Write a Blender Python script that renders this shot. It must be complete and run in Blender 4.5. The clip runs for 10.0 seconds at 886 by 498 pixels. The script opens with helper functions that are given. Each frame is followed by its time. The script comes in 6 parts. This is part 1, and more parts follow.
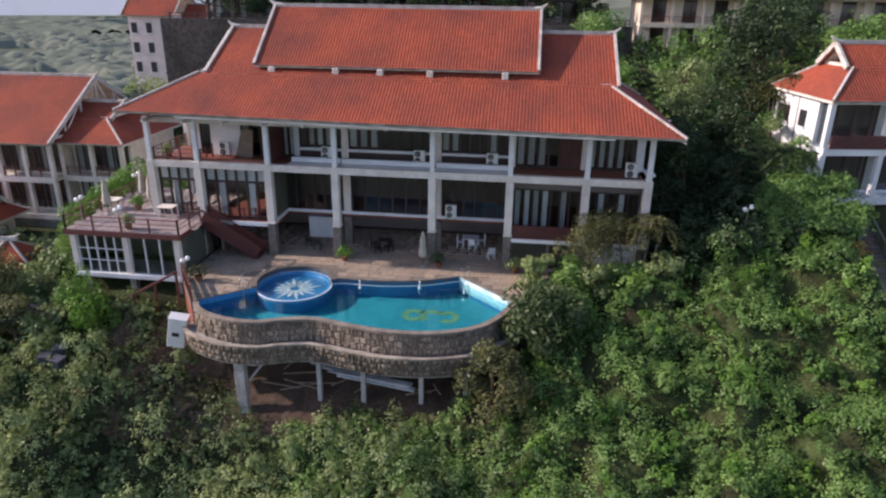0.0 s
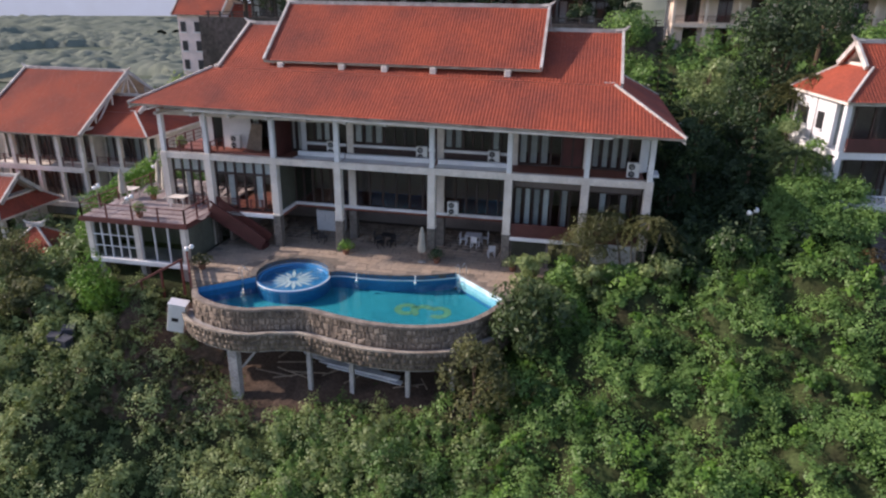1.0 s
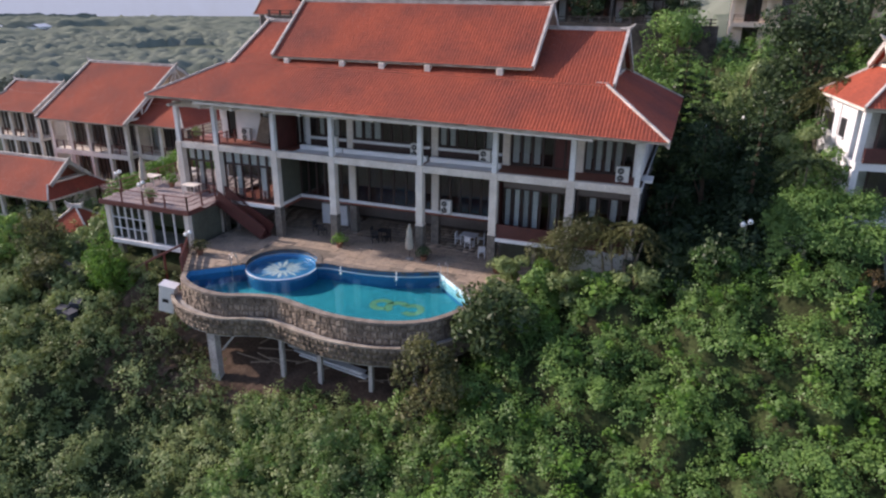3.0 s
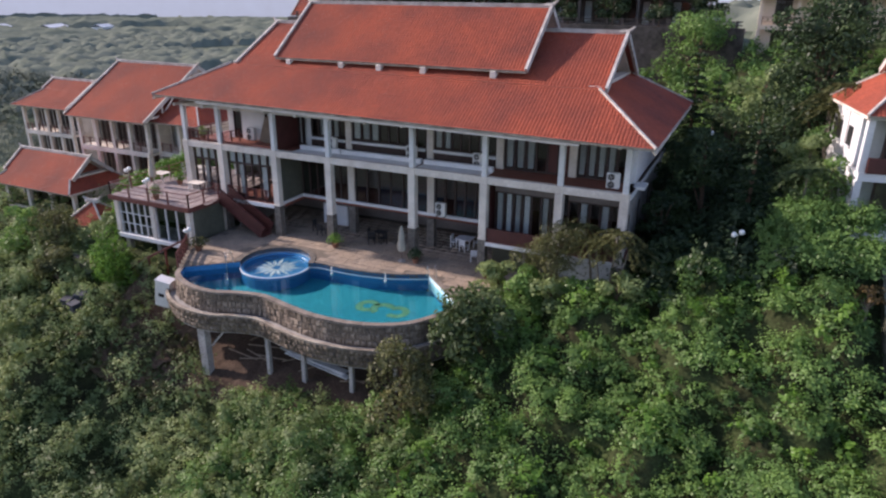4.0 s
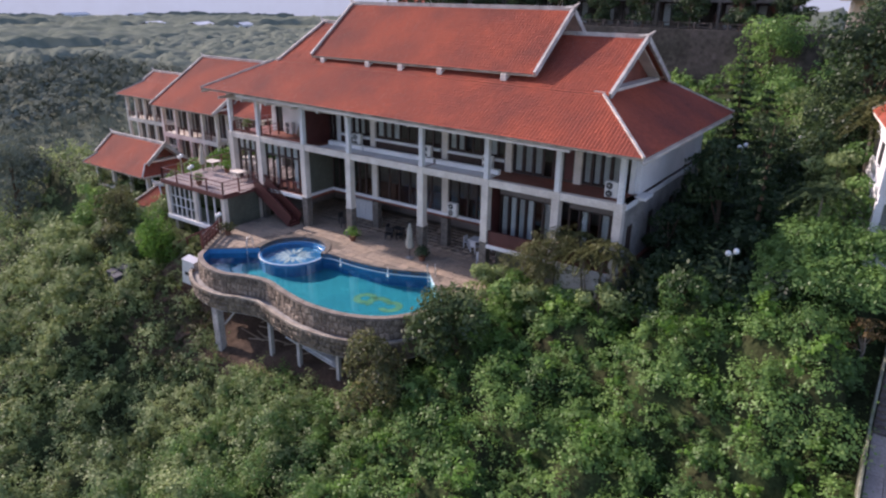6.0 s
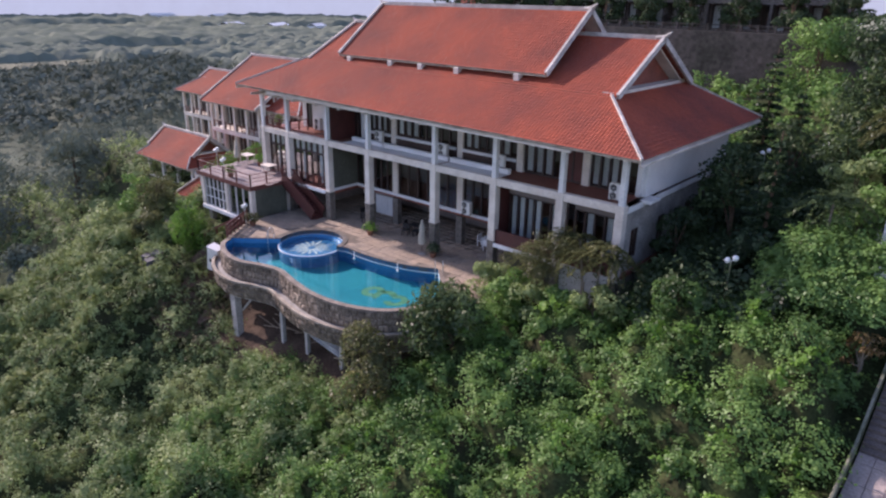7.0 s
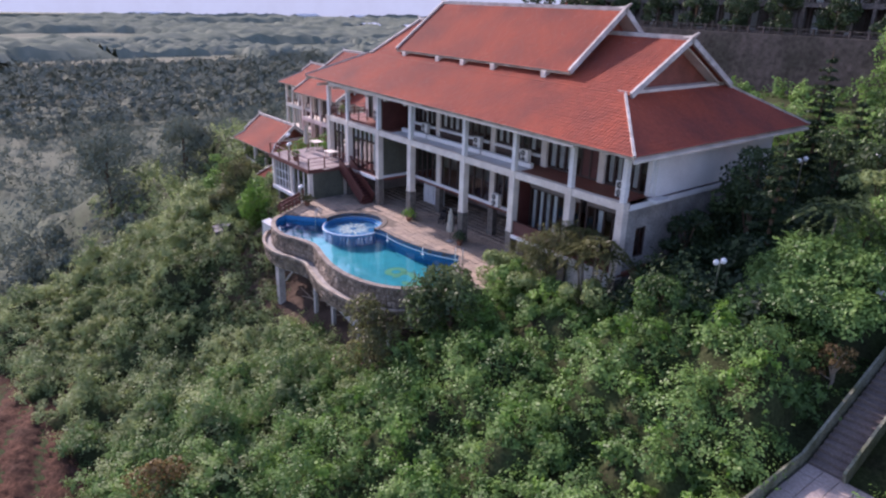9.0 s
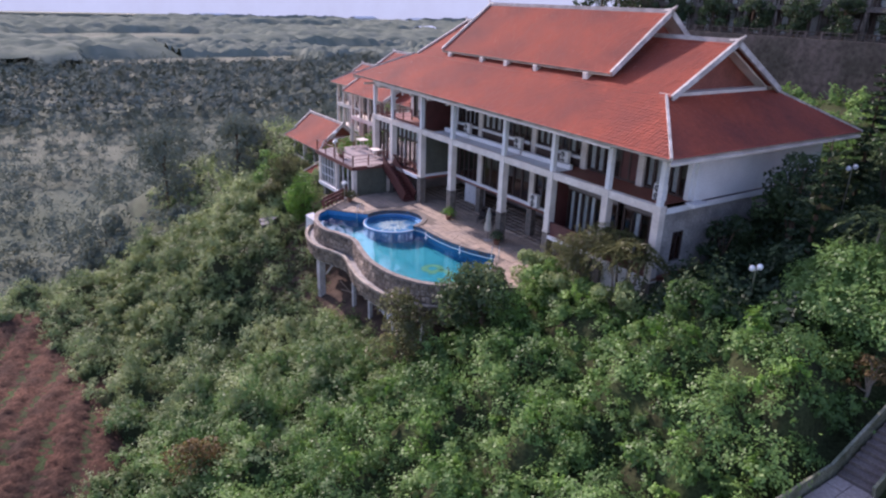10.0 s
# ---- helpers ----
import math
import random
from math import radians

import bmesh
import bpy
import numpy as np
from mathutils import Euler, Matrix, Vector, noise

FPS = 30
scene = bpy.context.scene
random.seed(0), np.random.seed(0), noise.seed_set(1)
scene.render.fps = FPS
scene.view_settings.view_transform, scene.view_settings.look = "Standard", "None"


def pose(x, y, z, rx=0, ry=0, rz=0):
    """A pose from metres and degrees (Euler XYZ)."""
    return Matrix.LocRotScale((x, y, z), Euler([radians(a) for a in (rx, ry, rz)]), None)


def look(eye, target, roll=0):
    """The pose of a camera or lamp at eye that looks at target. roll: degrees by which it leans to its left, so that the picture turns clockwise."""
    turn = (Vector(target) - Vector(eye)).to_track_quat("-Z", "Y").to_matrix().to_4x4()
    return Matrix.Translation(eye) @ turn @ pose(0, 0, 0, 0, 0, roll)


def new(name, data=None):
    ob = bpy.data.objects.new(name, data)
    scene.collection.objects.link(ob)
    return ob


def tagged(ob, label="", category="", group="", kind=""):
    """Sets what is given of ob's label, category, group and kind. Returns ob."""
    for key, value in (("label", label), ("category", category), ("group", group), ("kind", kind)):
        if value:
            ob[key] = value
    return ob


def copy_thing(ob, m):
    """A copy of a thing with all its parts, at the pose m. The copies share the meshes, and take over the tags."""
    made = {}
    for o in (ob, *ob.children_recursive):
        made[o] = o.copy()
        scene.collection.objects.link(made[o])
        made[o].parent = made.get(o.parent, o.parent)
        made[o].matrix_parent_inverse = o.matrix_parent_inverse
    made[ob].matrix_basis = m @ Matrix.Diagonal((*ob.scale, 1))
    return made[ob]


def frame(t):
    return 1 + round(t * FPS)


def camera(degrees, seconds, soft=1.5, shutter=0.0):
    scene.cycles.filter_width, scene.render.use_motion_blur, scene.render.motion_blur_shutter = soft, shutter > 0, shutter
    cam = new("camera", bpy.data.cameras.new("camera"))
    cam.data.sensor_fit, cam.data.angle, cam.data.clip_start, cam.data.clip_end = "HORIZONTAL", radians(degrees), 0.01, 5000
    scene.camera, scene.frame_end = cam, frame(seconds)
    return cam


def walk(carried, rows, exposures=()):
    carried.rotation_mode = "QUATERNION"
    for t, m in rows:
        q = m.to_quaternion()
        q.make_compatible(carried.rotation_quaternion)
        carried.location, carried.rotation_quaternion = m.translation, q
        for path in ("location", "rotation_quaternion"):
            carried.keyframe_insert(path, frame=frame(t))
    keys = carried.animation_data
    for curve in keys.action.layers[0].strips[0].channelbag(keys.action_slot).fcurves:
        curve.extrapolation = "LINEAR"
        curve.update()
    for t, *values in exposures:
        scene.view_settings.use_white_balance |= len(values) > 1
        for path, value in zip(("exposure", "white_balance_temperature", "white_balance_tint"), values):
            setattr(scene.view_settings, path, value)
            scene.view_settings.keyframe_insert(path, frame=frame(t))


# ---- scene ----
from collections import defaultdict
cam = camera(67.3, 10.0, soft=2.3)
PATH = [
    (0, (5.816, -41.11, 17.077), (5.589, -39.256, 16.362), 0.8),
    (0.5, (7.472, -40.993, 16.982), (7.172, -39.149, 16.267), 0.8),
    (1, (9.251, -40.798, 16.854), (8.874, -38.968, 16.141), 0.8),
    (1.5, (11.037, -40.457, 16.775), (10.592, -38.642, 16.062), 0.7),
    (2, (12.811, -40.007, 16.702), (12.301, -38.209, 15.989), 0.7),
    (2.5, (14.466, -39.395, 16.695), (13.883, -37.62, 15.981), 0.7),
    (4, (19.327, -37.071, 16.808), (18.548, -35.372, 16.095), 0.6),
    (4.5, (20.891, -36.321, 16.876), (20.043, -34.656, 16.162), 0.7),
    (5, (22.489, -35.498, 16.905), (21.564, -33.875, 16.191), 0.6),
    (5.5, (24.033, -34.734, 16.964), (23.039, -33.153, 16.249), 0.7),
    (7, (28.769, -32.154, 16.853), (27.548, -30.738, 16.142), 1.0),
    (7.5, (30.245, -31.351, 16.842), (28.967, -29.987, 16.13), 1.0),
    (8, (31.909, -30.525, 16.77), (30.587, -29.203, 16.061), 1.1),
    (8.5, (33.376, -29.814, 16.708), (31.993, -28.555, 16.0), 1.2),
    (9, (34.852, -29.011, 16.679), (33.385, -27.852, 15.97), 1.5),
    (9.5, (35.547, -28.668, 16.586), (34.023, -27.582, 15.878), 1.8),
    (10, (35.779, -28.678, 16.523), (34.224, -27.635, 15.819), 1.9),
]
walk(cam, [(t, look(eye, target, roll)) for t, eye, target, roll in PATH],
     exposures=[(0.0, 0.72, 6550, 25), (5.0, 0.8, 6500, 28), (10.0, 1.06, 6100, 38)])

# ---- light: low morning sun from beyond the left end of the house, hazy sky ----
SUN_EL, SUN_TO = 28.5, Vector((-0.999, -0.03, 0.0))
world = bpy.data.worlds.new("world")
scene.world = world
world.use_nodes = True
wn = world.node_tree
sky = wn.nodes.new("ShaderNodeTexSky")
sky.sky_type, sky.sun_disc = "NISHITA", False
sky.sun_elevation = radians(SUN_EL)
sky.sun_rotation = math.atan2(SUN_TO.x, SUN_TO.y)
sky.dust_density, sky.air_density = 1.0, 1.0
wn.nodes["Background"].inputs[1].default_value = 0.15
wn.links.new(sky.outputs[0], wn.nodes["Background"].inputs[0])
sun = new("sun", bpy.data.lights.new("sun", "SUN"))
sun.data.energy, sun.data.angle, sun.data.color = 3.6, radians(1.0), (1.0, 0.91, 0.78)
to_sun = Vector((SUN_TO.x, SUN_TO.y, 0)).normalized() * math.cos(radians(SUN_EL)) + Vector((0, 0, math.sin(radians(SUN_EL))))
sun.rotation_euler = to_sun.to_track_quat("Z", "Y").to_euler()


# ---- materials ----
def mat(name, col, rough=0.75, var=0.2, scale=1.2, fine=18.0, bump=0.25, metal=0.0, other=None, island=0.0, per_object=0.0, spec=0.4):
    """A surface with large stains, fine grain and relief at true size."""
    m = bpy.data.materials.new(name)
    m.use_nodes = True
    nt = m.node_tree
    p = nt.nodes["Principled BSDF"]
    geo = nt.nodes.new("ShaderNodeNewGeometry")
    big, small = nt.nodes.new("ShaderNodeTexNoise"), nt.nodes.new("ShaderNodeTexNoise")
    for n, s, d in ((big, scale, 4), (small, fine, 3)):
        n.inputs["Scale"].default_value, n.inputs["Detail"].default_value = s, d
        nt.links.new(geo.outputs["Position"], n.inputs["Vector"])
    ramp = nt.nodes.new("ShaderNodeValToRGB")
    ramp.color_ramp.elements[0].position, ramp.color_ramp.elements[1].position = 0.32, 0.68
    dark = other or tuple(c * (1 - var) for c in col)
    ramp.color_ramp.elements[0].color, ramp.color_ramp.elements[1].color = (*dark, 1), (*col, 1)
    nt.links.new(big.outputs["Fac"], ramp.inputs["Fac"])
    hsv = nt.nodes.new("ShaderNodeHueSaturation")
    nt.links.new(ramp.outputs["Color"], hsv.inputs["Color"])
    val = nt.nodes.new("ShaderNodeMapRange")
    val.inputs["To Min"].default_value, val.inputs["To Max"].default_value = 1 - var * 0.8, 1 + var * 0.8
    val.inputs["From Min"].default_value, val.inputs["From Max"].default_value = 0.3, 0.7
    nt.links.new(small.outputs["Fac"], val.inputs["Value"])
    last = val.outputs["Result"]
    for amount, source in ((island, geo.outputs["Random Per Island"]), (per_object, None)):
        if amount:
            if source is None:
                source = nt.nodes.new("ShaderNodeObjectInfo").outputs["Random"]
            r = nt.nodes.new("ShaderNodeMapRange")
            r.inputs["To Min"].default_value, r.inputs["To Max"].default_value = 1 - amount, 1 + amount
            nt.links.new(source, r.inputs["Value"])
            mul = nt.nodes.new("ShaderNodeMath")
            mul.operation = "MULTIPLY"
            nt.links.new(last, mul.inputs[0])
            nt.links.new(r.outputs["Result"], mul.inputs[1])
            last = mul.outputs["Value"]
    nt.links.new(last, hsv.inputs["Value"])
    nt.links.new(hsv.outputs["Color"], p.inputs["Base Color"])
    p.inputs["Roughness"].default_value, p.inputs["Metallic"].default_value = rough, metal
    p.inputs["Specular IOR Level"].default_value = spec if rough < 0.93 else 0.06
    if bump:
        b = nt.nodes.new("ShaderNodeBump")
        b.inputs["Strength"].default_value, b.inputs["Distance"].default_value = bump, 0.03
        nt.links.new(small.outputs["Fac"], b.inputs["Height"])
        nt.links.new(b.outputs["Normal"], p.inputs["Normal"])
    return m


def leaf_mat(name, a, b, c, clump=0.5, glow=0.36, sheen=0.02):
    """Leaves: three greens mixed by clump and by leaf, light passing through."""
    m = bpy.data.materials.new(name)
    m.use_nodes = True
    nt = m.node_tree
    nt.nodes.remove(nt.nodes["Principled BSDF"])
    out = nt.nodes["Material Output"]
    geo = nt.nodes.new("ShaderNodeNewGeometry")
    big = nt.nodes.new("ShaderNodeTexNoise")
    big.inputs["Scale"].default_value, big.inputs["Detail"].default_value = clump, 4
    nt.links.new(geo.outputs["Position"], big.inputs["Vector"])
    add = nt.nodes.new("ShaderNodeMath")
    add.operation = "MULTIPLY_ADD"
    add.inputs[1].default_value = 0.2
    nt.links.new(geo.outputs["Random Per Island"], add.inputs[0])
    sc = nt.nodes.new("ShaderNodeMapRange")
    sc.inputs["From Min"].default_value, sc.inputs["From Max"].default_value = 0.3, 0.7
    sc.inputs["To Max"].default_value = 0.75
    nt.links.new(big.outputs["Fac"], sc.inputs["Value"])
    nt.links.new(sc.outputs["Result"], add.inputs[2])
    ramp = nt.nodes.new("ShaderNodeValToRGB")
    ramp.color_ramp.elements[0].color, ramp.color_ramp.elements[1].color = (*a, 1), (*c, 1)
    ramp.color_ramp.elements[0].position, ramp.color_ramp.elements[1].position = 0.1, 0.95
    ramp.color_ramp.elements.new(0.5).color = (*b, 1)
    nt.links.new(add.outputs["Value"], ramp.inputs["Fac"])
    d, t, g, mix, mix2 = (nt.nodes.new("ShaderNode" + k) for k in ("BsdfDiffuse", "BsdfTranslucent", "BsdfGlossy", "MixShader", "MixShader"))
    g.inputs["Roughness"].default_value = 0.45
    mix.inputs[0].default_value, mix2.inputs[0].default_value = glow, sheen
    nt.links.new(ramp.outputs["Color"], d.inputs["Color"])
    nt.links.new(ramp.outputs["Color"], t.inputs["Color"])
    nt.links.new(d.outputs[0], mix.inputs[1])
    nt.links.new(t.outputs[0], mix.inputs[2])
    nt.links.new(mix.outputs[0], mix2.inputs[1])
    nt.links.new(g.outputs[0], mix2.inputs[2])
    nt.links.new(mix2.outputs[0], out.inputs[0])
    return m


def see_through(name, tint, gloss_rough, ior, ripple=0.0):
    m = bpy.data.materials.new(name)
    m.use_nodes = True
    nt = m.node_tree
    nt.nodes.remove(nt.nodes["Principled BSDF"])
    t, g, mix, fr, pw, mr = (nt.nodes.new("ShaderNode" + k) for k in ("BsdfTransparent", "BsdfGlossy", "MixShader", "LayerWeight", "Math", "MapRange"))
    t.inputs[0].default_value = (*tint, 1)
    g.inputs["Roughness"].default_value = gloss_rough
    fr.inputs["Blend"].default_value = 0.5
    pw.operation, pw.inputs[1].default_value = "POWER", 5.0
    mr.inputs["To Min"].default_value = ((ior - 1) / (ior + 1)) ** 2
    nt.links.new(fr.outputs["Facing"], pw.inputs[0])
    nt.links.new(pw.outputs[0], mr.inputs["Value"])
    nt.links.new(mr.outputs["Result"], mix.inputs[0])
    nt.links.new(t.outputs[0], mix.inputs[1])
    nt.links.new(g.outputs[0], mix.inputs[2])
    nt.links.new(mix.outputs[0], nt.nodes["Material Output"].inputs[0])
    if ripple:
        geo, n, b = nt.nodes.new("ShaderNodeNewGeometry"), nt.nodes.new("ShaderNodeTexNoise"), nt.nodes.new("ShaderNodeBump")
        n.inputs["Scale"].default_value, n.inputs["Detail"].default_value = 2.5, 3
        b.inputs["Strength"].default_value, b.inputs["Distance"].default_value = ripple, 0.02
        nt.links.new(geo.outputs["Position"], n.inputs["Vector"])
        nt.links.new(n.outputs["Fac"], b.inputs["Height"])
        nt.links.new(b.outputs["Normal"], g.inputs["Normal"])
        nt.links.new(b.outputs["Normal"], fr.inputs["Normal"])
    return m


M_TILE = mat("roof tile", (0.335, 0.066, 0.03), 0.88, 0.22, 0.3, 9, 0.2, other=(0.195, 0.045, 0.028), island=0.1)
M_RIDGE = mat("ridge mortar", (0.55, 0.515, 0.475), 0.9, 0.35, 1.5, 14, other=(0.33, 0.3, 0.27))
M_PAINT = mat("cream paint", (0.7, 0.635, 0.56), 0.75, 0.16, 0.8, 12, 0.15, other=(0.52, 0.46, 0.4))
M_WHITE = mat("white render", (0.72, 0.72, 0.72), 0.8, 0.10, 0.6, 10, 0.15, other=(0.6, 0.6, 0.6))
M_PALE = mat("pale blue grey paint", (0.7, 0.695, 0.69), 0.7, 0.14, 0.9, 12, 0.15)
M_STONE_PIER = mat("dark stone cladding", (0.17, 0.15, 0.13), 0.85, 0.45, 3.0, 9, 0.6)
M_STONE = mat("rubble stone", (0.33, 0.265, 0.2), 0.9, 0.5, 0.8, 7, 0.8, other=(0.11, 0.085, 0.065), island=0.3, per_object=0.3)
M_MORTAR = mat("brown mortar", (0.21, 0.165, 0.125), 0.95, 0.3, 2, 15, 0.5)
M_LIP = mat("worn pale concrete", (0.4, 0.35, 0.28), 0.9, 0.4, 1.2, 12, 0.4, other=(0.19, 0.155, 0.12))
M_PIER = mat("pale stained concrete", (0.42, 0.4, 0.38), 0.9, 0.35, 0.8, 9, 0.4, other=(0.3, 0.28, 0.27))
M_COPING = mat("coping stone", (0.24, 0.2, 0.165), 0.85, 0.4, 1.5, 12, 0.3)
M_CONC = mat("weathered concrete", (0.36, 0.34, 0.31), 0.9, 0.3, 0.8, 9, 0.4, other=(0.2, 0.19, 0.18))
M_DECK = mat("sandstone paving", (0.36, 0.275, 0.20), 0.85, 0.22, 0.5, 8, 0.3, other=(0.25, 0.205, 0.165), island=0.12, per_object=0.12)
M_JOINT = mat("paving joint", (0.2, 0.17, 0.14), 0.95, 0.2, 2, 20)
M_TERRA = mat("terracotta floor", (0.23, 0.075, 0.05), 0.6, 0.2, 1.0, 6, 0.2)
M_BROWN = mat("dark red brown timber", (0.1, 0.031, 0.027), 0.55, 0.3, 1.5, 20, 0.2)
M_DARKWOOD = mat("dark window timber", (0.055, 0.032, 0.028), 0.5, 0.3, 2, 22, 0.2)
M_RAIL = mat("red brown railing paint", (0.15, 0.05, 0.042), 0.5, 0.25, 2, 20, 0.15)
M_GREYDECK = mat("weathered terrace tiles", (0.30, 0.25, 0.24), 0.8, 0.25, 0.8, 7, 0.25, other=(0.22, 0.17, 0.165), island=0.12)
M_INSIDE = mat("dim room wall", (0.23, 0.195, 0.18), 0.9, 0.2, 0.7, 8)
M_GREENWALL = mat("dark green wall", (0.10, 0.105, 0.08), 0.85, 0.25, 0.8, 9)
M_CURTAIN = mat("white curtain cloth", (0.8, 0.79, 0.76), 0.95, 0.12, 2.5, 25, 0.1, per_object=0.22)
M_GLASS = see_through("window glass", (0.86, 0.88, 0.88), 0.03, 1.45)
M_POOL = mat("blue pool tile", (0.034, 0.225, 0.45), 0.35, 0.16, 0.6, 6, 0.05, other=(0.022, 0.165, 0.36))
M_POOLFLOOR = mat("turquoise pool floor", (0.05, 0.42, 0.48), 0.5, 0.15, 0.25, 5, 0.05, other=(0.035, 0.33, 0.4))
M_POOLWHITE = mat("white pool tile", (0.75, 0.78, 0.78), 0.4, 0.08, 1, 8, 0.05)
M_ENDTILE = mat("pale end wall tile", (0.62, 0.74, 0.76), 0.4, 0.2, 1.2, 5, 0.05, other=(0.24, 0.5, 0.62))
M_STAR = mat("pale star mosaic", (0.66, 0.68, 0.66), 0.5, 0.15, 2, 9, 0.05, other=(0.42, 0.53, 0.58))
M_YELLOW = mat("yellow pool mosaic", (0.3, 0.45, 0.25), 0.5, 0.2, 1, 8, 0.05)
M_WATER = see_through("pool water", (0.58, 0.84, 0.87), 0.02, 1.33, ripple=0.25)
M_KIDWATER = see_through("shallow water", (0.88, 0.96, 0.97), 0.02, 1.33, ripple=0.25)
M_AC = mat("white painted steel", (0.7, 0.69, 0.65), 0.45, 0.08, 2, 20, 0.05)
M_BLACK = mat("black grille", (0.02, 0.02, 0.022), 0.5, 0.2, 4, 30, 0.1)
M_STEEL = mat("brushed steel", (0.62, 0.62, 0.62), 0.3, 0.1, 3, 30, 0.05, metal=1.0)
M_CANVAS = mat("grey beige canvas", (0.42, 0.39, 0.33), 0.95, 0.2, 2, 18, 0.2)
M_POT = mat("clay pot", (0.22, 0.10, 0.06), 0.8, 0.3, 3, 15, 0.3)
M_GLOBE = mat("milk glass globe", (0.8, 0.8, 0.78), 0.25, 0.04, 2, 10, 0.0)
M_BARK = mat("bark", (0.12, 0.085, 0.06), 0.95, 0.4, 2.5, 14, 0.7)
M_PALEBARK = mat("pale bark", (0.26, 0.22, 0.17), 0.9, 0.3, 2.5, 14, 0.5)
M_PIPE = mat("grey galvanised sheet", (0.66, 0.67, 0.69), 0.6, 0.25, 2, 15, 0.1, metal=0.1)
M_PLANK = mat("old timber planks", (0.26, 0.20, 0.15), 0.9, 0.35, 2, 18, 0.4)
M_BRICKRED = mat("red painted wall", (0.24, 0.075, 0.05), 0.8, 0.25, 1.0, 9, 0.3)
M_STEP = mat("brown stone step", (0.2, 0.16, 0.14), 0.9, 0.3, 1.5, 10, 0.4)
M_MOSS = mat("mossy old concrete", (0.27, 0.27, 0.21), 0.95, 0.4, 1.2, 10, 0.5, other=(0.12, 0.13, 0.08))
M_LANDING = mat("pinkish paving", (0.42, 0.345, 0.31), 0.9, 0.25, 0.8, 9, 0.3)
M_SAND = mat("cream house paint", (0.68, 0.56, 0.44), 0.8, 0.12, 0.8, 9, 0.15)
M_ROSE = mat("rose house paint", (0.78, 0.63, 0.58), 0.8, 0.15, 0.8, 9, 0.15)
M_CRATE = mat("dark bluish plastic", (0.045, 0.05, 0.065), 0.7, 0.3, 3, 20, 0.2)
M_ASPHALT = mat("grey road", (0.16, 0.155, 0.155), 0.9, 0.2, 0.5, 9, 0.2)
M_FARWALL = mat("grey retaining wall", (0.115, 0.095, 0.085), 0.95, 0.4, 0.3, 2.5, 0.5, other=(0.06, 0.055, 0.045))

L_VINE = leaf_mat("vine leaves", (0.056, 0.114, 0.034), (0.126, 0.232, 0.06), (0.235, 0.37, 0.1), 0.3)
L_BUSH = leaf_mat("bush leaves", (0.105, 0.155, 0.06), (0.215, 0.285, 0.11), (0.37, 0.43, 0.185), 0.3)
L_BRIGHT = leaf_mat("bright leaves", (0.06, 0.14, 0.02), (0.11, 0.23, 0.035), (0.18, 0.31, 0.06), 0.5)
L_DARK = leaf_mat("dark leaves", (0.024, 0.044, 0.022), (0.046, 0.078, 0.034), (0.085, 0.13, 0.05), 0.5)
L_GLOSSY = leaf_mat("broad leaves", (0.035, 0.06, 0.025), (0.075, 0.115, 0.045), (0.17, 0.21, 0.09), 0.5)
L_OLIVE = leaf_mat("olive leaves", (0.055, 0.065, 0.028), (0.115, 0.125, 0.05), (0.2, 0.2, 0.085), 0.5)
L_CONIFER = leaf_mat("conifer needles", (0.014, 0.03, 0.014), (0.028, 0.052, 0.022), (0.055, 0.088, 0.034), 0.5, glow=0.15)
L_DRY = leaf_mat("dry leaves", (0.09, 0.06, 0.025), (0.16, 0.11, 0.045), (0.22, 0.17, 0.07), 0.5)
# L_FAR and L_HAZY: greyed, paler greens that carry the valley haze in their colour
L_FAR = leaf_mat("far woods leaves paled for haze", (0.11, 0.135, 0.105), (0.145, 0.17, 0.13), (0.185, 0.21, 0.16), 0.04, glow=0.12, sheen=0.0)
L_HAZY = leaf_mat("distant woods leaves paled for haze", (0.12, 0.14, 0.11), (0.15, 0.17, 0.135), (0.185, 0.2, 0.16), 0.07, glow=0.0, sheen=0.0)
L_GRASS = leaf_mat("pale grass", (0.12, 0.16, 0.05), (0.2, 0.25, 0.08), (0.3, 0.34, 0.13), 0.2)

# field greens lifted to hold some of the distant haze
FIELDS = [mat("rice field paled for haze", (0.11, 0.145, 0.075), 0.95, 0.2, 0.05, 1.0, 0.2), mat("stubble field paled for haze", (0.15, 0.155, 0.105), 0.95, 0.2, 0.05, 1.0, 0.2)]
# haze in front of the far hills, given as pale colour and emission
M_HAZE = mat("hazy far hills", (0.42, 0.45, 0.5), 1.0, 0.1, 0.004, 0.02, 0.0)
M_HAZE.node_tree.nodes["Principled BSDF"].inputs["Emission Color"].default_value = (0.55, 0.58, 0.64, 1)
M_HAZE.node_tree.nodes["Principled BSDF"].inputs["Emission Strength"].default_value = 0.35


# ---- building helpers ----
def part(name, bm, material, parent=None, label="", smooth=False):
    """One mesh object from a bmesh, under a thing or a part."""
    me = bpy.data.meshes.new(name)
    bm.to_mesh(me)
    bm.free()
    me.materials.append(material)
    if smooth:
        me.polygons.foreach_set("use_smooth", [True] * len(me.polygons))
    ob = new(name, me)
    if parent is not None:
        ob.parent = parent
    if label:
        ob["label"] = label
    return ob


def thing(name, label, category, group="", kind="", at=None):
    ob = new(name)
    ob.empty_display_size = 0.2
    if at is not None:
        ob.matrix_basis = at
    return tagged(ob, label, category, group, kind)


